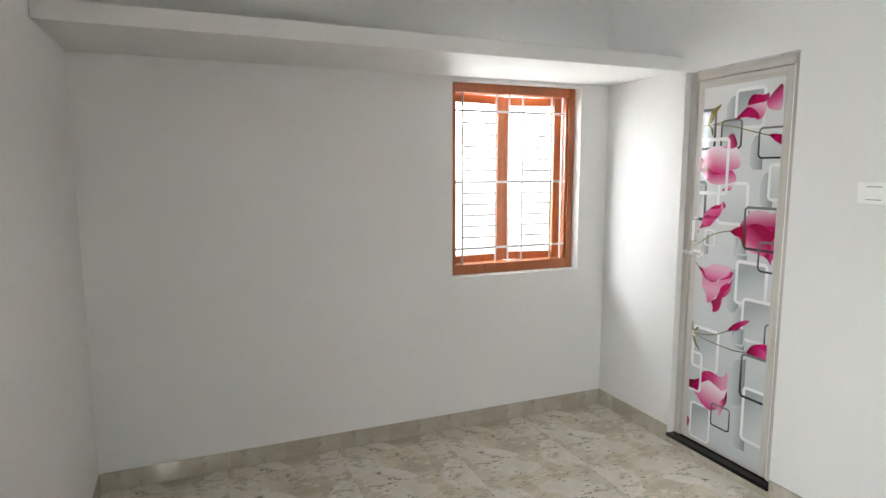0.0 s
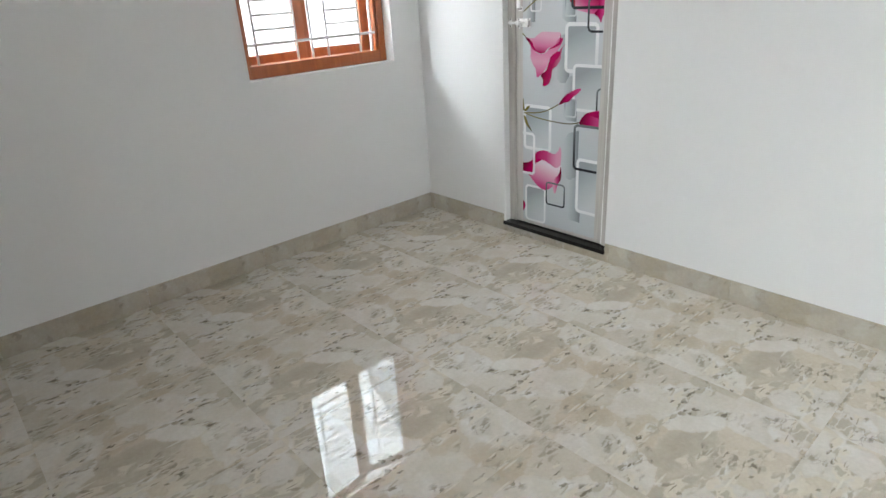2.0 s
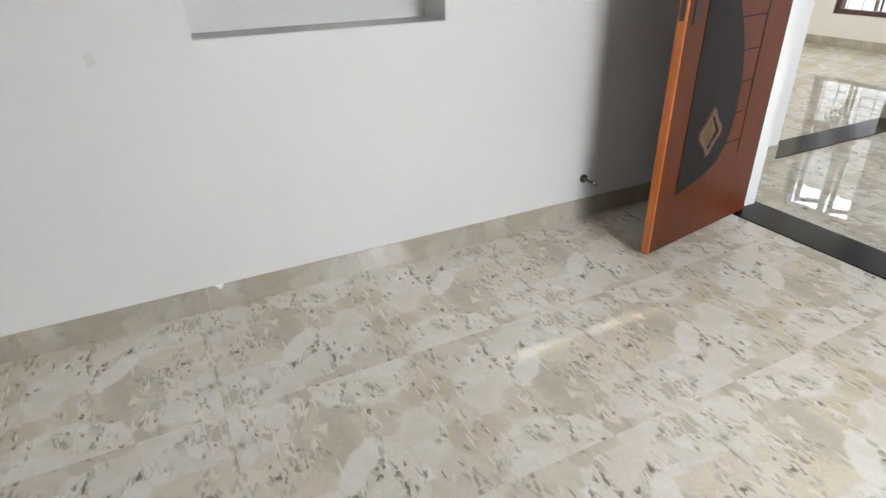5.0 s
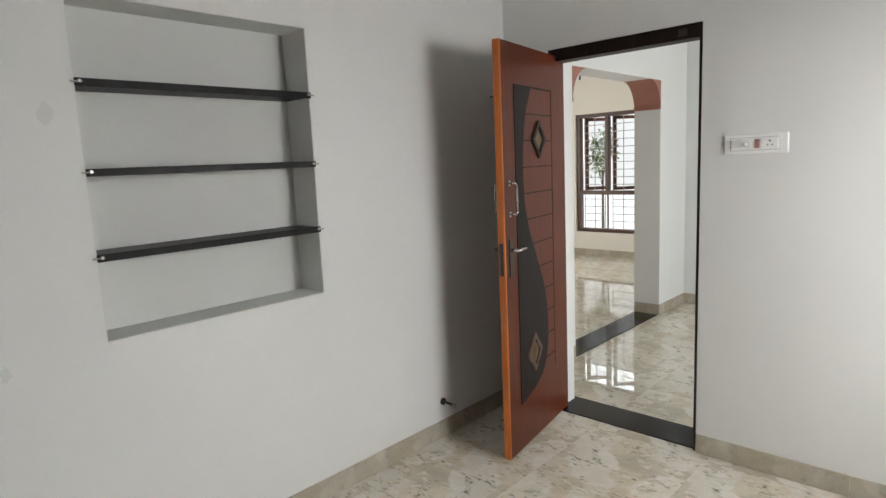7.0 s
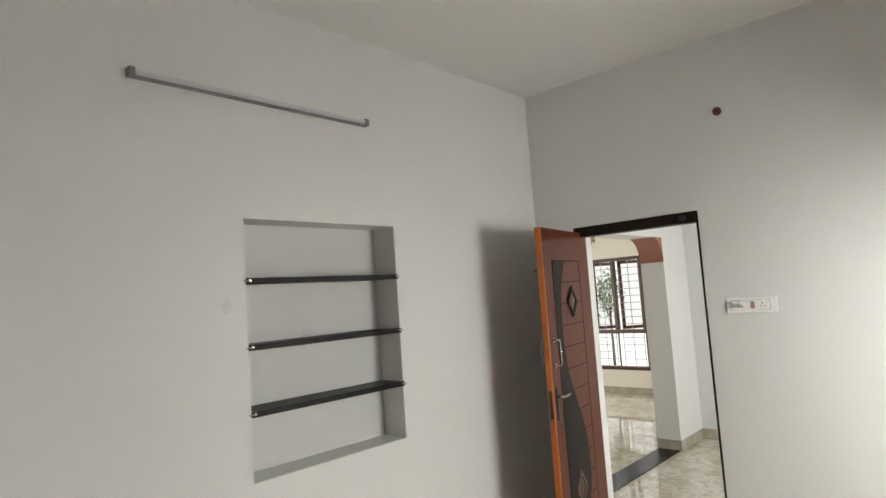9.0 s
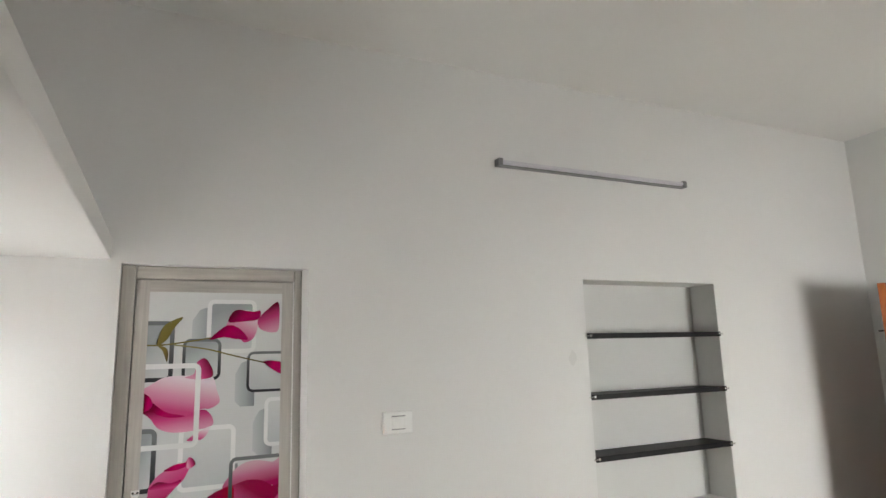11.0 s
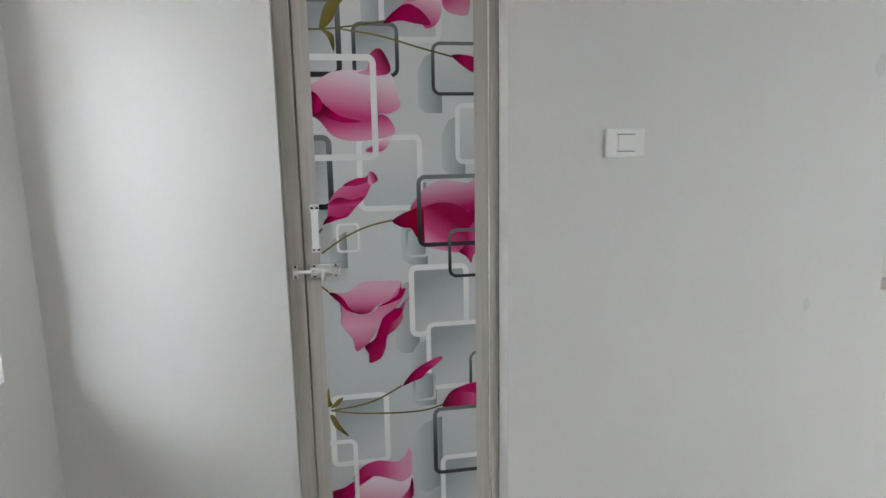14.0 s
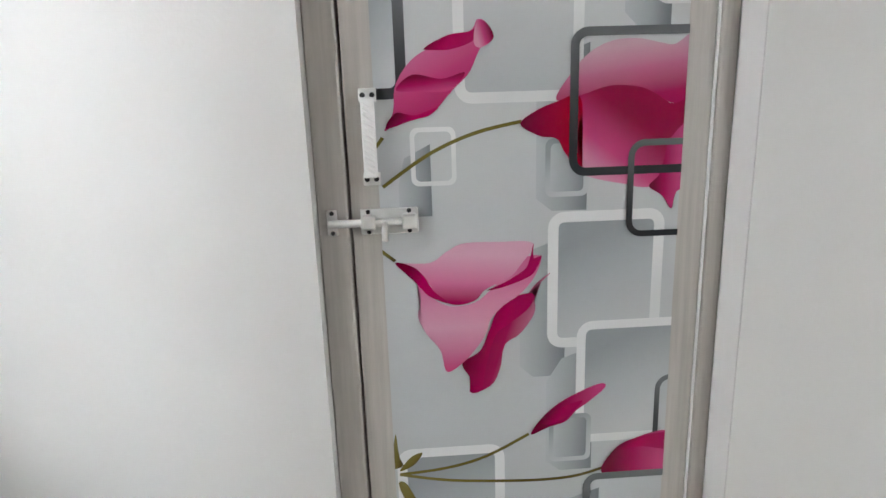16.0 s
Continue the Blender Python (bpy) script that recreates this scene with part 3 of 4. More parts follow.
leaf = part("leaf", bar_of(FACE + 0.004, FACE + 0.036, BD[0] + JB + 0.002, BD[1] - 0.05 - 0.002, 0.066, LINTEL - 0.051, 0.002), GREYWOOD, bath_door)
part("top_rail", bar_of(FACE + 0.0026, FACE + 0.006, ART[0], ART[1], ART[3] + 0.0005, LINTEL - 0.0515), GREYRAIL, bath_door)
part("edge_strip", bar_of(FACE + 0.0005, FACE + 0.006, BD[0] + JB - 0.001, BD[0] + JB + 0.0025, 0.066, 2.055), PLASTIC, bath_door, "pale strip beside the leaf")
layer = [FACE + 0.0038]


def lay(name, outline, mat, lift=0.00003):
    """One printed shape, a hair proud of the one before."""
    layer[0] -= lift
    bm = bmesh.new()
    bm.faces.new([bm.verts.new((layer[0], y, z)) for y, z in outline])
    bmesh.ops.triangulate(bm, faces=bm.faces)
    clip_art(bm)
    return part(name, bm, mat, leaf)


def ring(y0, y1, z0, z1, w, ink, fill=None, r=0.026):
    if fill:
        lay("printed_shade", rounded(y0 + 0.004, y1 - 0.004, z0 + 0.004, z1 - 0.004, r), fill)
    layer[0] -= 0.00003
    bm = bmesh.new()
    o = [bm.verts.new((layer[0], y, z)) for y, z in rounded(y0, y1, z0, z1, r)]
    i = [bm.verts.new((layer[0], y, z)) for y, z in rounded(y0 + w, y1 - w, z0 + w, z1 - w, max(r - w, 0.008))]
    n = len(o)
    for k in range(n):
        bm.faces.new((o[k], o[(k + 1) % n], i[(k + 1) % n], i[k]))
    clip_art(bm)
    return part("printed_ring", bm, ink, leaf)


def stem(points, w=0.0055):
    line = smooth_loop(points, 8, False)
    a, b = [], []
    for k, (y, z) in enumerate(line):
        p, q = Vector(line[max(k - 1, 0)]), Vector(line[min(k + 1, len(line) - 1)])
        d = (q - p).normalized()
        a.append((y - d.y * w / 2, z + d.x * w / 2))
        b.append((y + d.y * w / 2, z - d.x * w / 2))
    lay("printed_stem", a + b[::-1], STEM_INK)


def petal(points, ink):
    lay("printed_petal", smooth_loop(points), INK[ink])


lay("printed_panel", [(ART[0], ART[2]), (ART[1], ART[2]), (ART[1], ART[3]), (ART[0], ART[3])], PANEL_INK)
# printed shade beside the rings
for y, z0, z1, w in ((2.451, 1.80, 1.96, 0.05), (2.304, 1.60, 1.76, 0.04), (2.236, 1.42, 1.58, 0.04), (2.356, 1.15, 1.38, 0.05), (2.387, 0.87, 1.09, 0.045), (2.337, 0.69, 0.90, 0.05), (2.321, 0.39, 0.63, 0.06), (2.299, 0.17, 0.40, 0.05), (2.598, 1.15, 1.24, 0.02)):
    lay("printed_shade", [(y - 0.03, z1), (y + w * 0.5, z1 - 0.02), (y + w, z1 - 0.06), (y + w, z0), (y + w * 0.5, z0 - 0.02), (y - 0.03, z0 - 0.02)], SHADE_INK)
# rings behind the flowers
ring(2.451 - 0.178, 2.451, 1.778, 1.979, 0.016, WHITE_INK, GREY_INK)
ring(2.559, 2.76, 1.682, 1.898, 0.015, DARK_INK, GREY_INK)
ring(2.10, 2.304, 1.630, 1.782, 0.010, DARK_INK, PANEL_INK)
ring(2.397, 2.530, 1.681, 1.833, 0.011, DARK_INK, GREY_INK)
ring(2.10, 2.236, 1.430, 1.609, 0.014, WHITE_INK, PANEL_INK)
ring(2.599, 2.76, 1.307, 1.522, 0.016, DARK_INK, GREY_INK)
ring(2.336, 2.529, 1.297, 1.520, 0.016, WHITE_INK, PANEL_INK)
ring(2.529, 2.598, 1.177, 1.265, 0.007, WHITE_INK, None, 0.012)
ring(2.324, 2.392, 1.152, 1.242, 0.008, GREY_INK, SHADE_INK, 0.012)
ring(2.199, 2.387, 0.900, 1.128, 0.017, WHITE_INK, GREY_INK)
ring(2.10, 2.337, 0.722, 0.944, 0.015, WHITE_INK, GREY_INK)
ring(2.309, 2.382, 0.688, 0.778, 0.008, GREY_INK, SHADE_INK, 0.012)
ring(2.10, 2.200, 0.690, 0.841, 0.009, DARK_INK)
ring(2.459, 2.644, 0.491, 0.730, 0.017, WHITE_INK, GREY_INK)
ring(2.10, 2.299, 0.205, 0.493, 0.016, WHITE_INK, GREY_INK)
ring(2.49, 2.633, 0.085, 0.295, 0.012, WHITE_INK, GREY_INK)
# stems and leaves
stem([(2.652, 1.811), (2.60, 1.812), (2.52, 1.822), (2.434, 1.836)], 0.005)
stem([(2.56, 1.812), (2.45, 1.795), (2.34, 1.765), (2.233, 1.738)], 0.005)
stem([(2.642, 1.178), (2.57, 1.225), (2.50, 1.254), (2.429, 1.269)])
stem([(2.652, 1.235), (2.638, 1.252)])
stem([(2.64, 0.683), (2.56, 0.69), (2.49, 0.708), (2.417, 0.745)])
stem([(2.64, 0.683), (2.55, 0.665), (2.42, 0.655), (2.34, 0.657), (2.287, 0.670)])
stem([(2.652, 1.080), (2.629, 1.061)])
for pts in ([(2.617, 1.811), (2.602, 1.87), (2.575, 1.897), (2.533, 1.912), (2.562, 1.872), (2.585, 1.83)], [(2.612, 1.809), (2.596, 1.79), (2.580, 1.751), (2.578, 1.79), (2.592, 1.806)], [(2.643, 0.665), (2.628, 0.625), (2.588, 0.592), (2.612, 0.63), (2.630, 0.665)], [(2.652, 0.70), (2.644, 0.76), (2.640, 0.72), (2.634, 0.70)], [(2.64, 0.69), (2.62, 0.715), (2.60, 0.722), (2.615, 0.70)]):
    lay("printed_leaf", smooth_loop(pts), STEM_INK)
# flower at the top
petal([(2.382, 1.872), (2.369, 1.915), (2.347, 1.939), (2.288, 1.934), (2.268, 1.895), (2.281, 1.836), (2.321, 1.819), (2.343, 1.877)], "pale")
petal([(2.375, 1.895), (2.351, 1.939), (2.288, 1.934), (2.259, 1.937), (2.268, 1.904), (2.321, 1.896)], "deep")
petal([(2.439, 1.83), (2.382, 1.88), (2.338, 1.872), (2.303, 1.83), (2.343, 1.829), (2.39, 1.837)], "deep")
petal([(2.268, 1.902), (2.232, 1.944), (2.194, 1.972), (2.187, 1.915), (2.196, 1.857), (2.255, 1.865)], "fold")
petal([(2.244, 1.743), (2.177, 1.739), (2.177, 1.695)], "deep")
# round flower below it
petal([(2.676, 1.642), (2.63, 1.672), (2.585, 1.697), (2.513, 1.701), (2.429, 1.696), (2.407, 1.643), (2.397, 1.601), (2.429, 1.58), (2.46, 1.579), (2.502, 1.558), (2.564, 1.566), (2.625, 1.612), (2.676, 1.619)], "pale")
petal([(2.517, 1.694), (2.488, 1.707), (2.479, 1.747), (2.45, 1.76), (2.424, 1.717), (2.429, 1.692), (2.471, 1.686)], "tip")
petal([(2.675, 1.595), (2.629, 1.614), (2.574, 1.574), (2.512, 1.559), (2.45, 1.578), (2.418, 1.544), (2.429, 1.515), (2.533, 1.503), (2.594, 1.519), (2.629, 1.561)], "fold")
petal([(2.629, 1.617), (2.574, 1.576), (2.512, 1.559), (2.564, 1.556), (2.615, 1.577)], "deep")
petal([(2.676, 1.648), (2.636, 1.637), (2.619, 1.606), (2.635, 1.584), (2.675, 1.582)], "deep")
petal([(2.502, 1.475), (2.429, 1.517), (2.439, 1.486), (2.46, 1.472)], "pale")
# bud
petal([(2.635, 1.262), (2.621, 1.288), (2.615, 1.328), (2.589, 1.363), (2.551, 1.383), (2.505, 1.399), (2.493, 1.415), (2.479, 1.409), (2.471, 1.389), (2.489, 1.376), (2.507, 1.341), (2.532, 1.317), (2.558, 1.29), (2.588, 1.277), (2.618, 1.27)], "bud")
petal([(2.572, 1.377), (2.538, 1.394), (2.505, 1.399), (2.489, 1.408), (2.5, 1.386), (2.531, 1.375), (2.555, 1.374)], "deep")
petal([(2.615, 1.32), (2.59, 1.341), (2.548, 1.334), (2.513, 1.342), (2.536, 1.317), (2.582, 1.317)], "down")
petal([(2.632, 1.265), (2.617, 1.287), (2.588, 1.283), (2.554, 1.294), (2.567, 1.282), (2.592, 1.276)], "deep")
petal([(2.494, 1.412), (2.479, 1.409), (2.47, 1.389), (2.489, 1.376), (2.499, 1.384)], "tip")
# large flower with the dark ring across it
petal([(2.376, 1.298), (2.355, 1.336), (2.326, 1.366), (2.292, 1.381), (2.254, 1.383), (2.219, 1.376), (2.198, 1.374), (2.16, 1.391), (2.158, 1.302), (2.184, 1.288), (2.206, 1.291), (2.233, 1.302), (2.277, 1.31), (2.32, 1.307)], "haze")
petal([(2.429, 1.265), (2.405, 1.284), (2.376, 1.295), (2.337, 1.305), (2.294, 1.317), (2.251, 1.314), (2.224, 1.303), (2.197, 1.288), (2.153, 1.292), (2.154, 1.182), (2.226, 1.162), (2.271, 1.169), (2.316, 1.179), (2.343, 1.192), (2.361, 1.218), (2.375, 1.241), (2.401, 1.246)], "wide")
petal([(2.431, 1.265), (2.405, 1.285), (2.376, 1.296), (2.344, 1.305), (2.336, 1.278), (2.343, 1.245), (2.334, 1.188), (2.361, 1.218), (2.375, 1.241), (2.401, 1.246)], "root")
petal([(2.164, 1.26), (2.198, 1.236), (2.206, 1.206), (2.213, 1.18), (2.228, 1.163), (2.207, 1.148), (2.19, 1.126), (2.184, 1.152), (2.158, 1.173)], "right")
# open flower in the middle
petal([(2.384, 1.028), (2.404, 1.015), (2.418, 0.996), (2.409, 0.986), (2.409, 0.962), (2.432, 0.929), (2.457, 0.911), (2.465, 0.871), (2.48, 0.841), (2.513, 0.828), (2.515, 0.854), (2.526, 0.885), (2.498, 0.893), (2.478, 0.932), (2.45, 0.969)], "lobe")
petal([(2.409, 0.996), (2.441, 0.993), (2.469, 0.97), (2.483, 0.937), (2.498, 0.903), (2.528, 0.883), (2.515, 0.854), (2.516, 0.83), (2.497, 0.834), (2.487, 0.882), (2.472, 0.929), (2.449, 0.948), (2.418, 0.972)], "deep")
petal([(2.629, 1.056), (2.599, 1.025), (2.591, 0.996), (2.597, 0.968), (2.585, 0.938), (2.563, 0.907), (2.554, 0.87), (2.531, 0.88), (2.507, 0.904), (2.488, 0.932), (2.48, 0.956), (2.459, 0.979), (2.432, 0.997), (2.409, 1.024), (2.398, 1.057), (2.423, 1.058), (2.45, 1.036), (2.477, 1.009), (2.505, 0.987), (2.542, 0.982), (2.569, 0.995), (2.586, 1.019), (2.603, 1.048)], "front")
petal([(2.629, 1.058), (2.576, 1.056), (2.548, 1.073), (2.521, 1.085), (2.467, 1.085), (2.411, 1.08), (2.432, 1.044), (2.45, 1.025), (2.487, 1.008), (2.505, 0.99), (2.537, 0.984), (2.564, 0.999), (2.581, 1.028), (2.603, 1.048)], "bowl")
petal([(2.629, 1.058), (2.602, 1.051), (2.584, 1.033), (2.57, 1.009), (2.546, 0.987), (2.578, 1.001), (2.597, 1.023)], "deep")
petal([(2.41, 1.08), (2.42, 1.044), (2.436, 1.03), (2.459, 1.017), (2.485, 1.006), (2.459, 1.01), (2.422, 1.023), (2.408, 1.034), (2.397, 1.059), (2.411, 1.056)], "deep")
# bud on its long stem
petal([(2.413, 0.744), (2.4, 0.768), (2.369, 0.798), (2.326, 0.821), (2.294, 0.832), (2.287, 0.824), (2.315, 0.799), (2.335, 0.785), (2.354, 0.765), (2.383, 0.756)], "right")
petal([(2.396, 0.768), (2.364, 0.79), (2.325, 0.802), (2.352, 0.774), (2.381, 0.761)], "deep")
# half flower by the frame
petal([(2.289, 0.663), (2.268, 0.704), (2.234, 0.724), (2.169, 0.733), (2.164, 0.657), (2.241, 0.66)], "right")
petal([(2.268, 0.702), (2.234, 0.723), (2.169, 0.732), (2.167, 0.7), (2.223, 0.708)], "deep")
# lowest flower
petal([(2.58, 0.445), (2.55, 0.485), (2.50, 0.500), (2.44, 0.490), (2.412, 0.510), (2.401, 0.532), (2.392, 0.50), (2.398, 0.43), (2.42, 0.415), (2.47, 0.435), (2.53, 0.44)], "left")
petal([(2.66, 0.378), (2.61, 0.410), (2.56, 0.440), (2.50, 0.445), (2.43, 0.418), (2.39, 0.435), (2.40, 0.370), (2.43, 0.325), (2.49, 0.285), (2.54, 0.295), (2.59, 0.335), (2.61, 0.36)], "pale")
petal([(2.66, 0.405), (2.61, 0.420), (2.57, 0.442), (2.52, 0.447), (2.57, 0.41), (2.585, 0.36), (2.60, 0.345), (2.62, 0.358), (2.66, 0.365)], "deep")
petal([(2.393, 0.43), (2.405, 0.39), (2.43, 0.36), (2.445, 0.33), (2.43, 0.275), (2.41, 0.33), (2.39, 0.37)], "tip")
petal([(2.655, 0.19), (2.640, 0.19), (2.63, 0.165), (2.645, 0.135), (2.656, 0.15)], "deep")
# rings in front of the flowers
ring(2.464, 2.76, 1.448, 1.745, 0.018, WHITE_INK)
ring(2.10, 2.356, 1.183, 1.401, 0.013, DARK_INK)
ring(2.10, 2.263, 1.083, 1.236, 0.010, DARK_INK)
ring(2.563, 2.76, 0.352, 0.583, 0.014, WHITE_INK)
ring(2.10, 2.321, 0.429, 0.661, 0.013, DARK_INK)
ring(2.363, 2.490, 0.206, 0.335, 0.009, DARK_INK, None, 0.02)


def door_pull(parent, y, z0, z1, x):
    """Patterned strip handle with a screw at each corner."""
    h = new("pull_handle")
    h.parent = parent
    for z in (z0 + 0.009, z1 - 0.009):
        part("foot", bar_of(x - 0.006, x, y - 0.013, y + 0.013, z - 0.010, z + 0.010, 0.002), SATIN, h)
        for dy in (-0.007, 0.007):
            part("screw", tube(bmesh.new(), (x - 0.008, y + dy, z), (x - 0.004, y + dy, z), 0.004, 10), SCREW, h)
    part("grip", bar_of(x - 0.022, x - 0.014, y - 0.010, y + 0.010, z0 + 0.012, z1 - 0.012, 0.003), PLASTIC, h, "white ribbed grip")
    for z in (z0 + 0.018, z1 - 0.018):
        part("post", bar_of(x - 0.016, x - 0.004, y - 0.008, y + 0.008, z - 0.006, z + 0.006, 0.002), SATIN, h)
    for k in range(12):
        z = z0 + 0.024 + (z1 - z0 - 0.048) * k / 11
        part("rib", tube(bmesh.new(), (x - 0.0225, y - 0.008, z - 0.006), (x - 0.0225, y + 0.008, z + 0.004), 0.0014, 6), PLASTIC, h)


door_pull(bath_door, 2.657, 1.183, 1.323, FACE)


def tower_bolt(parent, y0, y1, z, x):
    b = new("tower_bolt")
    b.parent = parent
    part("base_plate", bar_of(x - 0.004, x, y0, y0 + 0.088, z - 0.020, z + 0.020, 0.002), SATIN, b)
    part("keeper", bar_of(x - 0.004, x, y1 - 0.016, y1, z - 0.020, z + 0.020, 0.002), SATIN, b)
    part("rod", tube(bmesh.new(), (x - 0.012, y0 + 0.012, z), (x - 0.012, y1 - 0.004, z), 0.0062, 12), SATIN, b, smooth=True)
    for y in (y0 + 0.014, y0 + 0.076):
        part("guide", bar_of(x - 0.020, x - 0.003, y - 0.011, y + 0.011, z - 0.011, z + 0.011, 0.003), SATIN, b)
    part("lever", tube(bmesh.new(), (x - 0.014, y0 + 0.050, z), (x - 0.026, y0 + 0.052, z - 0.026), 0.005, 10), SATIN, b, smooth=True)
    for y in (y0 + 0.014, y0 + 0.076, y1 - 0.008):
        for dz in (-0.0155, 0.0155):
            part("screw", tube(bmesh.new(), (x - 0.0055, y, z + dz), (x - 0.002, y, z + dz), 0.0035, 10), SCREW, b)


tower_bolt(bath_door, 2.590, 2.729, 1.127, FACE - 0.002)

# bath door's granite step
thing("bath_threshold", bar_of(EAST - 0.012, FACE + 0.08, BD[0] - 0.002, BD[1] + 0.010, 0.040, 0.060, 0.003), GRANITE, "black granite threshold under the bathroom door", "threshold", "structure")
thing("wall_behind_door", bar_of(FACE + 0.072, EAST + THICK, BD[0], BD[1], 0.0, LINTEL), WALL, "plain wall closing the bathroom", "wall", "structure")

# ---- wooden door ----
frame_door = empty("door_frame_hall", pose(0, 0, 0), "dark stained wooden frame of the hall doorway", "door frame", kind="structure")
part("head", bar_of(WD[0] + 0.013, WD[1] - 0.017, SOUTH - 0.09, SOUTH + 0.003, LINTEL - 0.068, LINTEL - 0.002, 0.003), DARK_FRAME, frame_door)
part("jamb", bar_of(WD[0] + 0.001, WD[0] + 0.013, SOUTH - 0.13, SOUTH + 0.003, 0.006, LINTEL - 0.002, 0.002), DARK_FRAME, frame_door)
part("jamb", bar_of(WD[1] - 0.016, WD[1] - 0.001, SOUTH - 0.13, SOUTH + 0.003, 0.006, LINTEL - 0.002, 0.003), DARK_FRAME, frame_door)
part("number_plate", bar_of(WD[0] + 0.07, WD[0] + 0.11, SOUTH + 0.003, SOUTH + 0.006, 2.050, 2.078, 0.001), DARKSTEEL, frame_door)
thing("hall_threshold", bar_of(WD[0] + 0.001, WD[1] + 0.04, SOUTH - 0.262, SOUTH - 0.030, -0.02, 0.005, 0.002), GRANITE, "black granite strip set in the floor under the doorway", "threshold", "structure")

LW, LH, LT = 0.772, 2.052, 0.036
HINGE = (2.153, -1.633)
FREE = (2.022, -0.873)
ang = math.degrees(math.atan2(FREE[1] - HINGE[1], FREE[0] - HINGE[0]))
# local axes: x from hinge to free edge, +y is the face seen from the room, z up
wood_door = empty("door_wood", pose(HINGE[0], HINGE[1], 0.010, 0, 0, ang), "open red-brown carved wooden door with a charcoal wave panel", "door", kind="structure")
slab = part("leaf", bar_of(0, LW - 0.012, -LT, 0, 0, LH, 0.003), LEAF, wood_door)
part("lipping", bar_of(LW - 0.012, LW, -LT - 0.0005, 0.0005, 0, LH, 0.003), LEAF_EDGE, wood_door, "orange-brown varnished edge")


WAVE = smooth_loop([(0.30, 0.15), (0.36, 0.38), (0.48, 0.475), (0.66, 0.485), (0.82, 0.44), (0.98, 0.345), (1.12, 0.262), (1.26, 0.222), (1.42, 0.218), (1.60, 0.25), (1.74, 0.33)], 8, False)


def wave(z):
    """Distance of the wave's edge from the free edge."""
    return float(np.interp(z, [p[0] for p in WAVE], [p[1] for p in WAVE]))


def rise(z):
    """The panel's height for a height of its outline."""
    return 0.245 + (z - 0.30) * 1.615 / 1.44


zs = [0.30 + 1.44 * k / 40 for k in range(41)]
edge = [(LW - wave(z), rise(z)) for z in zs]
bm = prism(bmesh.new(), [(LW - 0.133, rise(0.30))] + edge + [(LW - 0.133, rise(1.74))], -0.002, 0.003)
part("wave_panel", bm, CHARCOAL, wood_door, "charcoal wave-shaped inlay")
x_in = LW - 0.585
for k in range(12):
    z = 0.44 + 0.118 * k
    x1 = LW - wave(z) - 0.004
    part("groove", bar_of(x_in, x1, 0.0, 0.0014, rise(z) - 0.0035, rise(z) + 0.0035), DARK_FRAME, wood_door)
part("groove", bar_of(x_in - 0.004, x_in + 0.004, 0.0, 0.0014, rise(0.38), rise(1.74)), DARK_FRAME, wood_door)
part("groove", bar_of(x_in, LW - 0.35, 0.0, 0.0014, rise(1.733), rise(1.741)), DARK_FRAME, wood_door)


def diamond(parent, u, z, hw, hh, mat):
    d = new("diamond_ornament")
    d.parent = parent
    d.matrix_basis = pose(u, 0.003, z)
    bm = bmesh.new()
    o = smooth_loop([(hw, 0), (hw * 0.45, hh * 0.55), (0, hh), (-hw * 0.45, hh * 0.55), (-hw, 0), (-hw * 0.45, -hh * 0.55), (0, -hh), (hw * 0.45, -hh * 0.55)], 4)
    i = [(a * 0.62, b * 0.64) for a, b in o]
    rows = [[bm.verts.new((a * s, y, b * s)) for a, b in pts] for pts, y, s in ((o, 0, 1), (o, 0.008, 0.95), (i, 0.008, 1.04), (i, 0.001, 1))]
    n = len(o)
    for r0, r1 in zip(rows[:-1], rows[1:]):
        for k in range(n):
            bm.faces.new((r0[k], r0[(k + 1) % n], r1[(k + 1) % n], r1[k]))
    part("border", bm, mat, d)
    bm = bmesh.new()
    top = bm.verts.new((0, 0.010, 0))
    base = [bm.verts.new(p) for p in ((hw * 0.58, 0.001, 0), (0, 0.001, hh * 0.62), (-hw * 0.58, 0.001, 0), (0, 0.001, -hh * 0.62))]
    for k in range(4):
        bm.faces.new((base[k], base[(k + 1) % 4], top))
    part("inlay", bm, GOLD, d)


diamond(wood_door, LW - 0.405, 1.600, 0.082, 0.100, CHARCOAL)
diamond(wood_door, LW - 0.305, 0.482, 0.088, 0.108, BRONZE)


def bow_handle(parent, u, z0, z1, side):
    h = new("pull_handle")
    h.parent = parent
    base = 0.0 if side > 0 else -LT
    s = 0.042 * side
    pts = [(u, base, z0), (u, base + s * 0.9, z0 + 0.002), (u, base + s, z0 + 0.016), (u, base + s, z1 - 0.016), (u, base + s * 0.9, z1 - 0.002), (u, base, z1)]
    for a, b in zip(pts[:-1], pts[1:]):
        part("rod", tube(bmesh.new(), a, b, 0.006, 10), STEEL, h, smooth=True)
    for z in (z0, z1):
        part("rose", tube(bmesh.new(), (u, base, z), (u, base + 0.004 * side, z), 0.014, 14), STEEL, h)


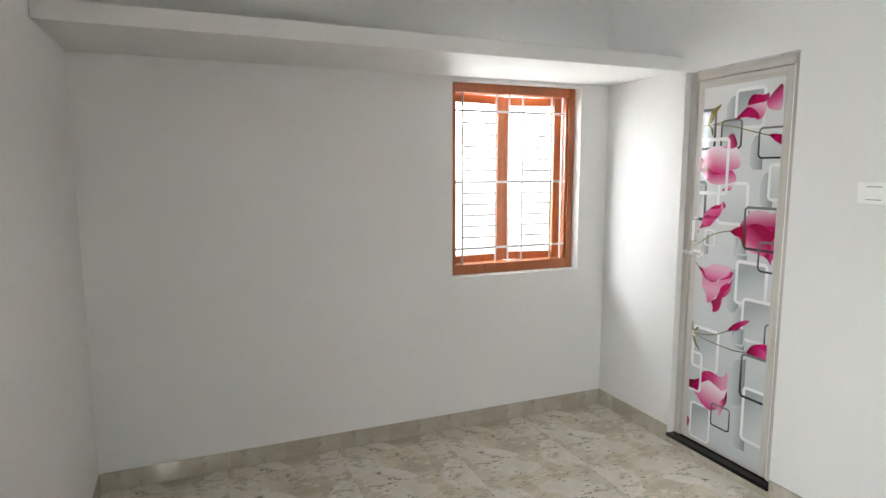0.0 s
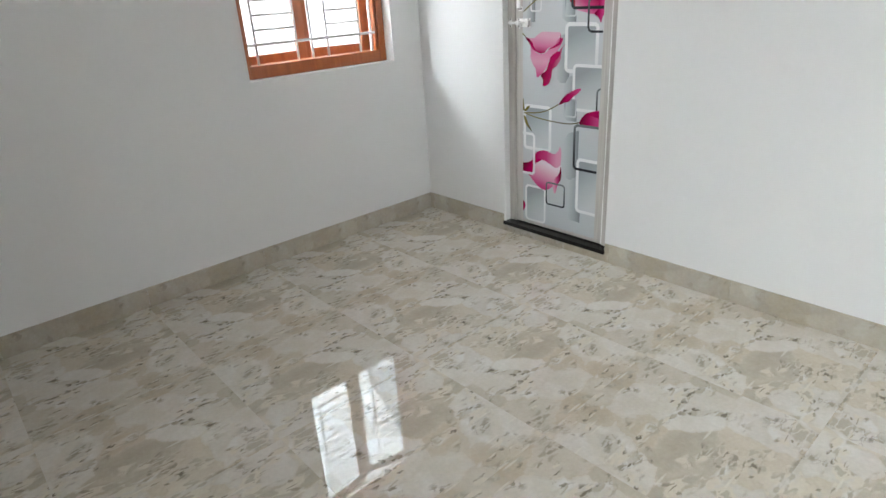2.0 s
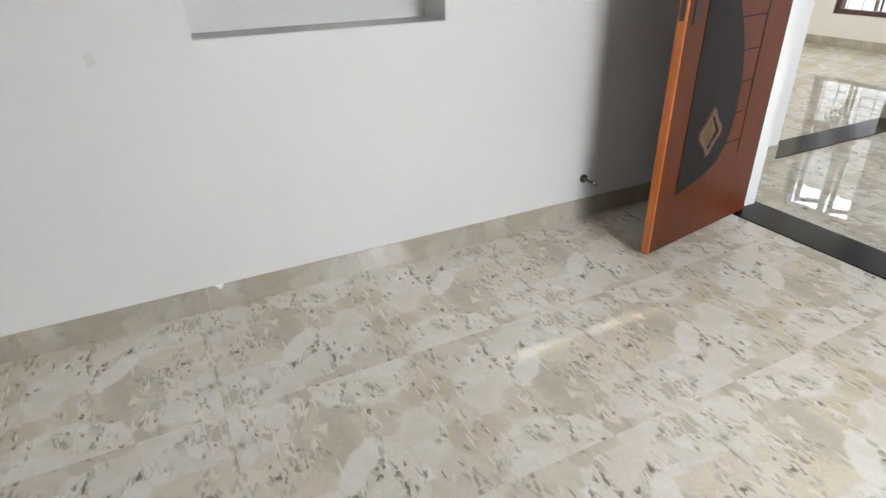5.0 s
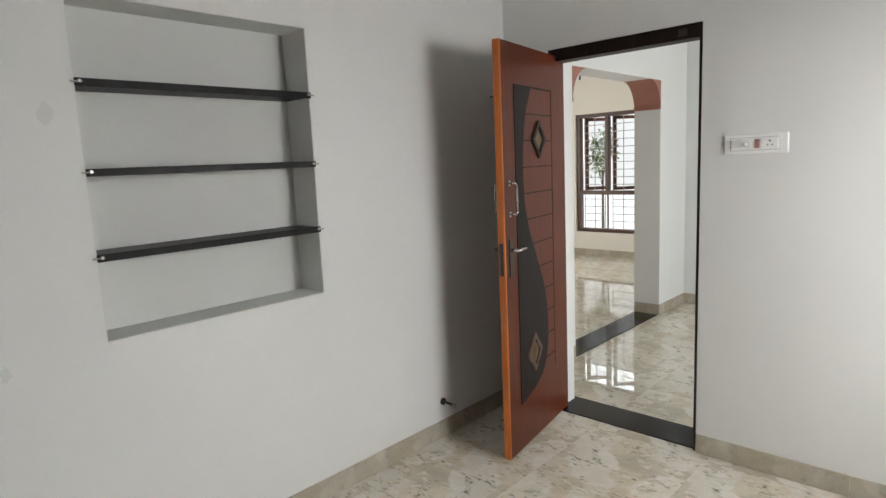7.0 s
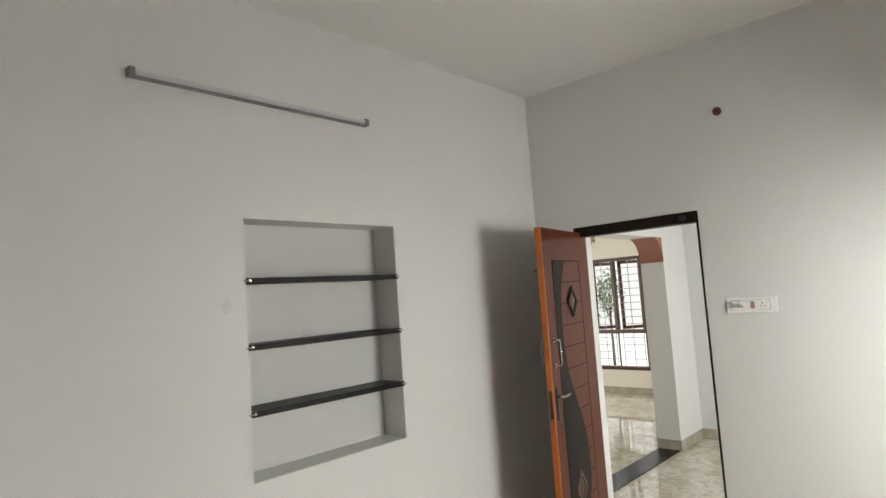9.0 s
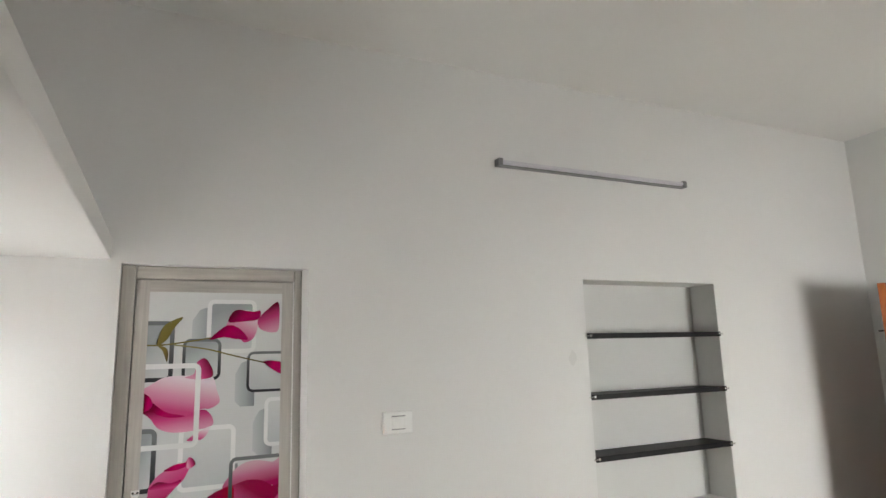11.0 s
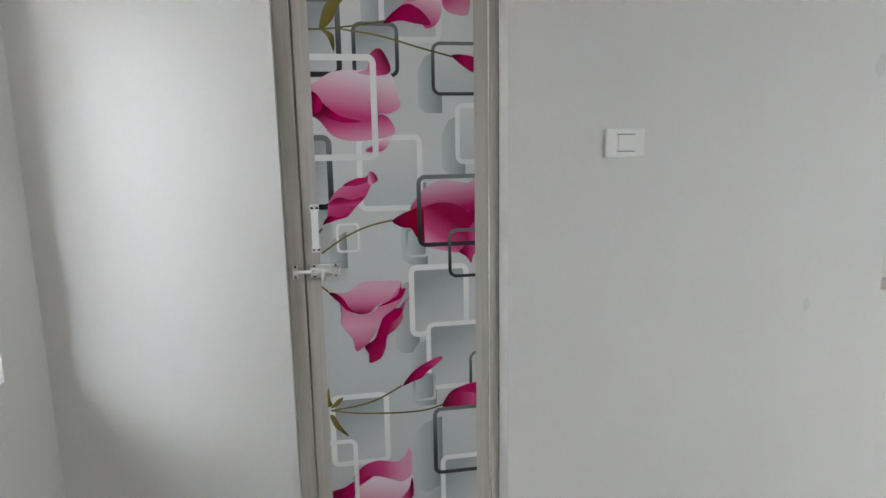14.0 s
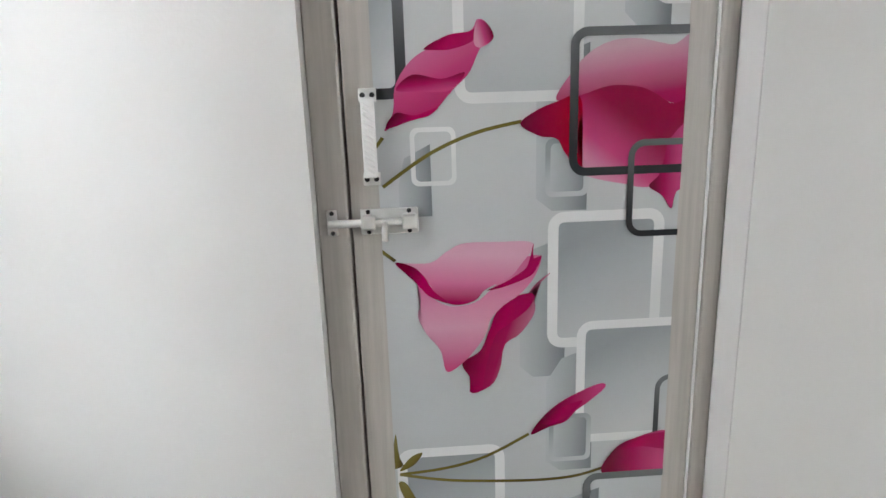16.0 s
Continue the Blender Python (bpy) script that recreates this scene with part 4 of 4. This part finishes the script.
def lever_lock(parent, u, z0, z1, side):
    k = new("lever_lock")
    k.parent = parent
    base = 0.0 if side > 0 else -LT
    y0, y1 = sorted((base, base + 0.006 * side))
    part("plate", bar_of(u - 0.019, u + 0.019, y0, y1, z0, z1, 0.002), DARKSTEEL, k)
    zc = z1 - 0.055
    part("neck", tube(bmesh.new(), (u, base, zc), (u, base + 0.045 * side, zc), 0.009, 12), STEEL, k, smooth=True)
    part("lever", tube(bmesh.new(), (u + 0.004, base + 0.045 * side, zc), (u - 0.072, base + 0.048 * side, zc + 0.004), 0.0075, 12), STEEL, k, smooth=True)
    part("keyhole", tube(bmesh.new(), (u, base + 0.005 * side, z0 + 0.05), (u, base + 0.0075 * side, z0 + 0.05), 0.006, 10), SCREW, k)


for side in (1, -1):
    bow_handle(wood_door, LW - 0.060, 1.240, 1.390, side)
    lever_lock(wood_door, LW - 0.060, 0.930, 1.120, side)
part("face_plate", bar_of(LW - 0.0005, LW + 0.0015, -LT / 2 - 0.010, -LT / 2 + 0.010, 0.945, 1.105, 0.0005), DARKSTEEL, wood_door)
back_bolt = new("tower_bolt")
back_bolt.parent = wood_door
part("base_plate", bar_of(LW - 0.060, LW - 0.030, -LT - 0.004, -LT, 1.70, 1.86, 0.001), DARKSTEEL, back_bolt)
part("rod", tube(bmesh.new(), (LW - 0.045, -LT - 0.011, 1.69), (LW - 0.045, -LT - 0.011, 1.90), 0.006, 10), STEEL, back_bolt, smooth=True)
part("lever", tube(bmesh.new(), (LW - 0.045, -LT - 0.011, 1.80), (LW - 0.040, -LT - 0.040, 1.80), 0.005, 8), DARKSTEEL, back_bolt, smooth=True)
for z in (0.25, 1.05, 1.82):
    part("hinge", tube(bmesh.new(), (0.002, -LT - 0.003, z - 0.05), (0.002, -LT - 0.003, z + 0.05), 0.006, 10), DARKSTEEL, wood_door)

# ---- things on the walls ----


def niche_shelf(z, tilt):
    s = empty("niche_shelf", pose(EAST - 0.006, (NI[0] + NI[1]) / 2, z, tilt, 0, 0), "thin black shelf resting on pins in the wall niche", "shelf", "niche shelves")
    half = (NI[1] - NI[0]) / 2 - 0.002
    part("board", bar_of(0.004, 0.173, -half, half, -0.011, 0.009, 0.003), SHELF, s)
    part("front_lip", bar_of(-0.004, 0.004, -half - 0.002, half + 0.002, -0.015, 0.011, 0.002), SHELF, s)
    for e in (-1, 1):
        part("pin", tube(bmesh.new(), (0.0, e * (half - 0.03), 0), (-0.004, e * (half + 0.016), -0.002), 0.0035, 8), STEEL, s)
        part("pin_head", bar_of(-0.010, -0.002, e * (half - 0.012) - 0.006, e * (half - 0.012) + 0.006, -0.006, 0.006, 0.002), STEEL, s)
    return s


niche_shelf(1.822, 0.0)
niche_shelf(1.533, 0.0)
niche_shelf(1.250, 0.0)


def batten_lamp():
    b = empty("tube_light", pose(EAST, 0.613, 2.638, 0, 0, 0), "unlit slim white batten tube light on the wall", "lamp")
    h = 0.584
    part("body", bar_of(-0.020, 0.0, -h, h, -0.012, 0.016, 0.002), PLASTIC, b)
    bm = bmesh.new()
    prof = [(-0.020, -0.010), (-0.033, -0.008), (-0.040, 0.0), (-0.038, 0.010), (-0.020, 0.014)]
    lo = [bm.verts.new((x, -h + 0.012, z)) for x, z in prof]
    hi = [bm.verts.new((x, h - 0.012, z)) for x, z in prof]
    n = len(prof)
    bm.faces.new(lo)
    bm.faces.new(hi)
    for k in range(n):
        bm.faces.new((lo[k], lo[(k + 1) % n], hi[(k + 1) % n], hi[k]))
    part("diffuser", bm, DIFFUSER, b, "milky diffuser")
    part("lower_edge", bar_of(-0.036, -0.002, -h, h, -0.017, -0.012, 0.001), GREYPLASTIC, b)
    for e in (-1, 1):
        part("end_cap", bar_of(-0.042, 0.0, e * h - 0.013, e * h + 0.013, -0.018, 0.019, 0.004), GREYPLASTIC, b)
    part("clip", bar_of(-0.006, 0.0, -0.01, 0.01, 0.016, 0.024, 0.001), GREYPLASTIC, b)
    return b


batten_lamp()


def switch_plate():
    s = empty("light_switch", pose(EAST, 1.719, 1.485), "white two-module switch plate beside the bathroom door", "switch")
    part("plate", bar_of(-0.013, 0.0, -0.063, 0.063, -0.043, 0.043, 0.003), PLASTIC, s)
    part("rocker", bar_of(-0.017, -0.012, -0.028, 0.026, -0.024, 0.024, 0.002), PLASTIC, s)
    for z in (0.0255, -0.0255):
        part("rocker_gap", bar_of(-0.0145, -0.0125, -0.030, 0.028, z - 0.0015, z + 0.0015), GREYPLASTIC, s)
    return s


def switch_board():
    s = empty("switch_board", pose(1.113, SOUTH, 1.533), "long white switch board with socket beside the doorway", "switch board")
    part("plate", bar_of(-0.130, 0.130, 0.0, 0.010, -0.044, 0.044, 0.004), PLASTIC, s)
    part("inner_frame", bar_of(-0.095, 0.103, 0.010, 0.013, -0.027, 0.027, 0.002), PLASTIC, s)
    for x0, x1, z0, z1 in ((-0.097, 0.105, 0.0265, 0.0285), (-0.097, 0.105, -0.0285, -0.0265), (0.103, 0.105, -0.0265, 0.0265), (-0.097, -0.095, -0.0265, 0.0265)):
        part("frame_gap", bar_of(x0, x1, 0.0095, 0.0112, z0, z1), GREYPLASTIC, s)
    part("rocker", bar_of(0.066, 0.098, 0.013, 0.017, -0.021, 0.021, 0.002), PLASTIC, s)
    part("regulator_plate", bar_of(0.010, 0.063, 0.013, 0.016, -0.021, 0.021, 0.002), PLASTIC, s)
    part("regulator_knob", tube(bmesh.new(), (0.038, 0.015, 0.0), (0.038, 0.031, 0.0), 0.011, 18), PLASTIC, s, "round white knob", True)
    part("indicator", bar_of(-0.018, 0.002, 0.013, 0.017, -0.020, 0.020, 0.002), INDICATOR, s, "small red rocker")
    part("socket", bar_of(-0.090, -0.024, 0.013, 0.016, -0.021, 0.021, 0.002), PLASTIC, s)
    for du, dz, r in ((-0.050, -0.007, 0.0032), (-0.068, -0.007, 0.0032), (-0.059, 0.010, 0.0042)):
        part("socket_hole", tube(bmesh.new(), (du, 0.0155, dz), (du, 0.0166, dz), r, 8), SCREW, s)
    return s


switch_plate()
switch_board()

cap = empty("wall_plug", pose(1.183, SOUTH, 2.650), "small dark red round plug on the wall", "wall plug")
part("rose", tube(bmesh.new(), (0, 0, 0), (0, 0.012, 0), 0.024, 20), REDCAP, cap)
part("knob", tube(bmesh.new(), (0, 0.010, 0), (0, 0.030, 0), 0.015, 16), REDCAP, cap)

stop = empty("door_stop", pose(EAST, -0.878, 0.205), "steel door stop screwed to the wall", "door stop")
part("rose", tube(bmesh.new(), (0, 0, 0), (-0.008, 0, 0), 0.020, 18), DARKSTEEL, stop)
part("stem", tube(bmesh.new(), (-0.006, 0, 0), (-0.075, 0, -0.002), 0.006, 12), DARKSTEEL, stop, smooth=True)
part("tip", tube(bmesh.new(), (-0.073, 0, -0.002), (-0.090, 0, -0.002), 0.010, 12), STEEL, stop, smooth=True)

def smear(y, z, ry, rz, seed, x=EAST):
    """A faint grey hand mark on the east wall or in its niche."""
    rnd = random.Random(seed)
    pts = [(y + ry * rnd.uniform(0.6, 1.0) * math.cos(2 * math.pi * k / 9), z + rz * rnd.uniform(0.6, 1.0) * math.sin(2 * math.pi * k / 9)) for k in range(9)]
    return thing("wall_smear", prism(bmesh.new(), smooth_loop(pts, 4), x - 0.0006, x + 0.001, "yz"), SMEAR, "faint grey smear on the white wall", "stain")


smear(1.03, 0.93, 0.020, 0.028, 1)
smear(0.83, 1.72, 0.026, 0.040, 2)
smear(0.556, 1.787, 0.045, 0.016, 3, EAST + 0.17)
smear(-0.067, 1.752, 0.030, 0.018, 4, EAST + 0.17)
thing("paint_dab", prism(bmesh.new(), smooth_loop([(0.800, 0.104), (0.806, 0.090), (0.815, 0.084), (0.824, 0.092), (0.832, 0.104)], 4), EAST - 0.0046, EAST - 0.0038, "yz"), PLASTIC, "white paint dab over the skirting's top edge", "paint dab")

# ---- arch of the hall ----
cctv = empty("security_camera", pose(2.70, -2.66, 2.146), "small white security camera under the opening", "camera")
part("mount", tube(bmesh.new(), (0, 0, 0), (0, 0, -0.03), 0.018, 12), PLASTIC, cctv)
part("body", tube(bmesh.new(), (0.03, 0.01, -0.045), (-0.05, -0.01, -0.055), 0.022, 14), PLASTIC, cctv, smooth=True)
part("lens", tube(bmesh.new(), (-0.049, -0.0098, -0.0549), (-0.056, -0.0115, -0.0558), 0.017, 14), SCREW, cctv)



def bracket(y0, sign):
    """A painted quarter-curve in a corner of the hall's opening."""
    r = 0.22
    pts = [(y0, 2.149), (y0 + sign * r, 2.149)]
    for k in range(1, 9):
        a = radians(90 * k / 8)
        pts.append((y0 + sign * (r - r * math.sin(a)), 2.149 - 0.25 + 0.25 * math.cos(a)) if k < 8 else (y0 + sign * 0.012, 2.149 - 0.25))
    pts.append((y0, 2.149 - 0.25))
    return thing("arch_bracket", prism(bmesh.new(), pts, 2.572, 2.823, "yz"), TERRACOTTA, "terracotta painted curved corner bracket of the opening", "bracket", "structure")


bracket(-3.949, 1)
bracket(-2.441, -1)
thing("hall_strip", bar_of(2.585, 2.805, -3.94, -2.45, -0.02, 0.005, 0.002), GRANITE, "black granite strip across the hall floor", "threshold", "structure")

# ---- floor and skirting ----
floor = thing("floor", bar_of(WEST - THICK, HALL_EAST, HALL_SOUTH - THICK, NORTH + THICK, -0.20, -0.0012), GROUT, "polished cream and taupe marble-look tile floor", "floor", "structure")
STEP_X, STEP_Y = 0.600, 0.596


def tile_mesh(name, w, d, h, mat):
    bm = bmesh.new()
    e = 0.0001
    lo = [bm.verts.new(p) for p in ((-w / 2, -d / 2, -h), (w / 2, -d / 2, -h), (w / 2, d / 2, -h), (-w / 2, d / 2, -h))]
    mid = [bm.verts.new((v.co.x, v.co.y, -e)) for v in lo]
    hi = [bm.verts.new((v.co.x - math.copysign(e, v.co.x), v.co.y - math.copysign(e, v.co.y), 0)) for v in lo]
    for a, b in ((lo, mid), (mid, hi)):
        for k in range(4):
            bm.faces.new((a[k], a[(k + 1) % 4], b[(k + 1) % 4], b[k]))
    bm.faces.new(hi)
    return mesh_of(name, bm, mat)


full = tile_mesh("tile", STEP_X - 0.0002, STEP_Y - 0.0002, 0.010, TILE)


def lay_tiles(x0, x1, y0, y1, ox, oy):
    i0, i1 = math.floor((x0 - ox) / STEP_X), math.ceil((x1 - ox) / STEP_X)
    j0, j1 = math.floor((y0 - oy) / STEP_Y), math.ceil((y1 - oy) / STEP_Y)
    for i in range(i0, i1):
        for j in range(j0, j1):
            a, b = ox + i * STEP_X, ox + (i + 1) * STEP_X
            c, d = oy + j * STEP_Y, oy + (j + 1) * STEP_Y
            a2, b2, c2, d2 = max(a, x0), min(b, x1), max(c, y0), min(d, y1)
            if b2 - a2 < 0.02 or d2 - c2 < 0.02:
                continue
            whole = b2 - a2 > STEP_X - 1e-4 and d2 - c2 > STEP_Y - 1e-4
            me = full if whole else tile_mesh("tile", b2 - a2 - 0.0002, d2 - c2 - 0.0002, 0.010, TILE)
            ob = new("tile", me)
            ob.parent = floor
            flip = 180 if whole and j % 2 else 0
            ob.matrix_basis = pose((a2 + b2) / 2, (c2 + d2) / 2, 0, 0, 0, flip)


lay_tiles(WEST, EAST, SOUTH - 0.029, NORTH, 1.288, 0.311)
lay_tiles(WEST, 2.57, -4.55, HS - 0.033, 1.288, 0.2)
lay_tiles(2.82, HALL_EAST, HALL_SOUTH, HS, 2.82, 0.2)
SK = 0.100


def skirting(name, axis, at, lo, hi, face):
    """A run of cut tiles along a wall's foot, each a piece of its own."""
    base = empty(name, pose(0, 0, 0), "marble-look tile skirting along the wall", "skirting", kind="structure")
    u = lo
    while u < hi - 0.01:
        v = min(u + 0.598, hi)
        d0, d1 = sorted((at, at + face * 0.004))
        bm = bar_of(-(v - u) / 2 + 0.0006, (v - u) / 2 - 0.0006, -(d1 - d0) / 2, (d1 - d0) / 2, -SK / 2, SK / 2, 0.0008)
        ob = part("skirting_tile", bm, SKIRT, base)
        c = ((u + v) / 2, (d0 + d1) / 2)
        ob.matrix_basis = pose(c[0], c[1], SK / 2) if axis == "x" else pose(c[1], c[0], SK / 2, 0, 0, 90)
        u = v
    return base


skirting("baseboard_north", "x", NORTH, WEST + 0.004, EAST - 0.004, -1)
skirting("baseboard_east", "y", EAST, SOUTH, BD[0] - 0.002, -1)
skirting("baseboard_east_corner", "y", EAST, BD[1] + 0.010, NORTH, -1)
skirting("baseboard_west", "y", WEST, SOUTH, NORTH, 1)
skirting("baseboard_south", "x", SOUTH, WEST + 0.004, WD[0] - 0.001, 1)
skirting("baseboard_south_corner", "x", SOUTH, WD[1] + 0.045, EAST - 0.004, 1)
skirting("baseboard_arch", "y", 2.575, -4.55, -3.95, -1)
skirting("baseboard_arch_corner", "y", 2.575, -2.44, HS, -1)
skirting("baseboard_pillar", "x", -3.95, 2.571, 2.82, 1)
skirting("baseboard_passage", "x", -4.55, WEST, 2.571, 1)
skirting("baseboard_hall", "x", HALL_SOUTH, 2.824, HALL_EAST, 1)
thing("bath_riser", bar_of(EAST - 0.004, EAST + 0.03, BD[0] - 0.001, BD[1] + 0.009, 0.0, 0.040, 0.001), SKIRT, "marble-look tile riser below the threshold", "skirting", "structure")
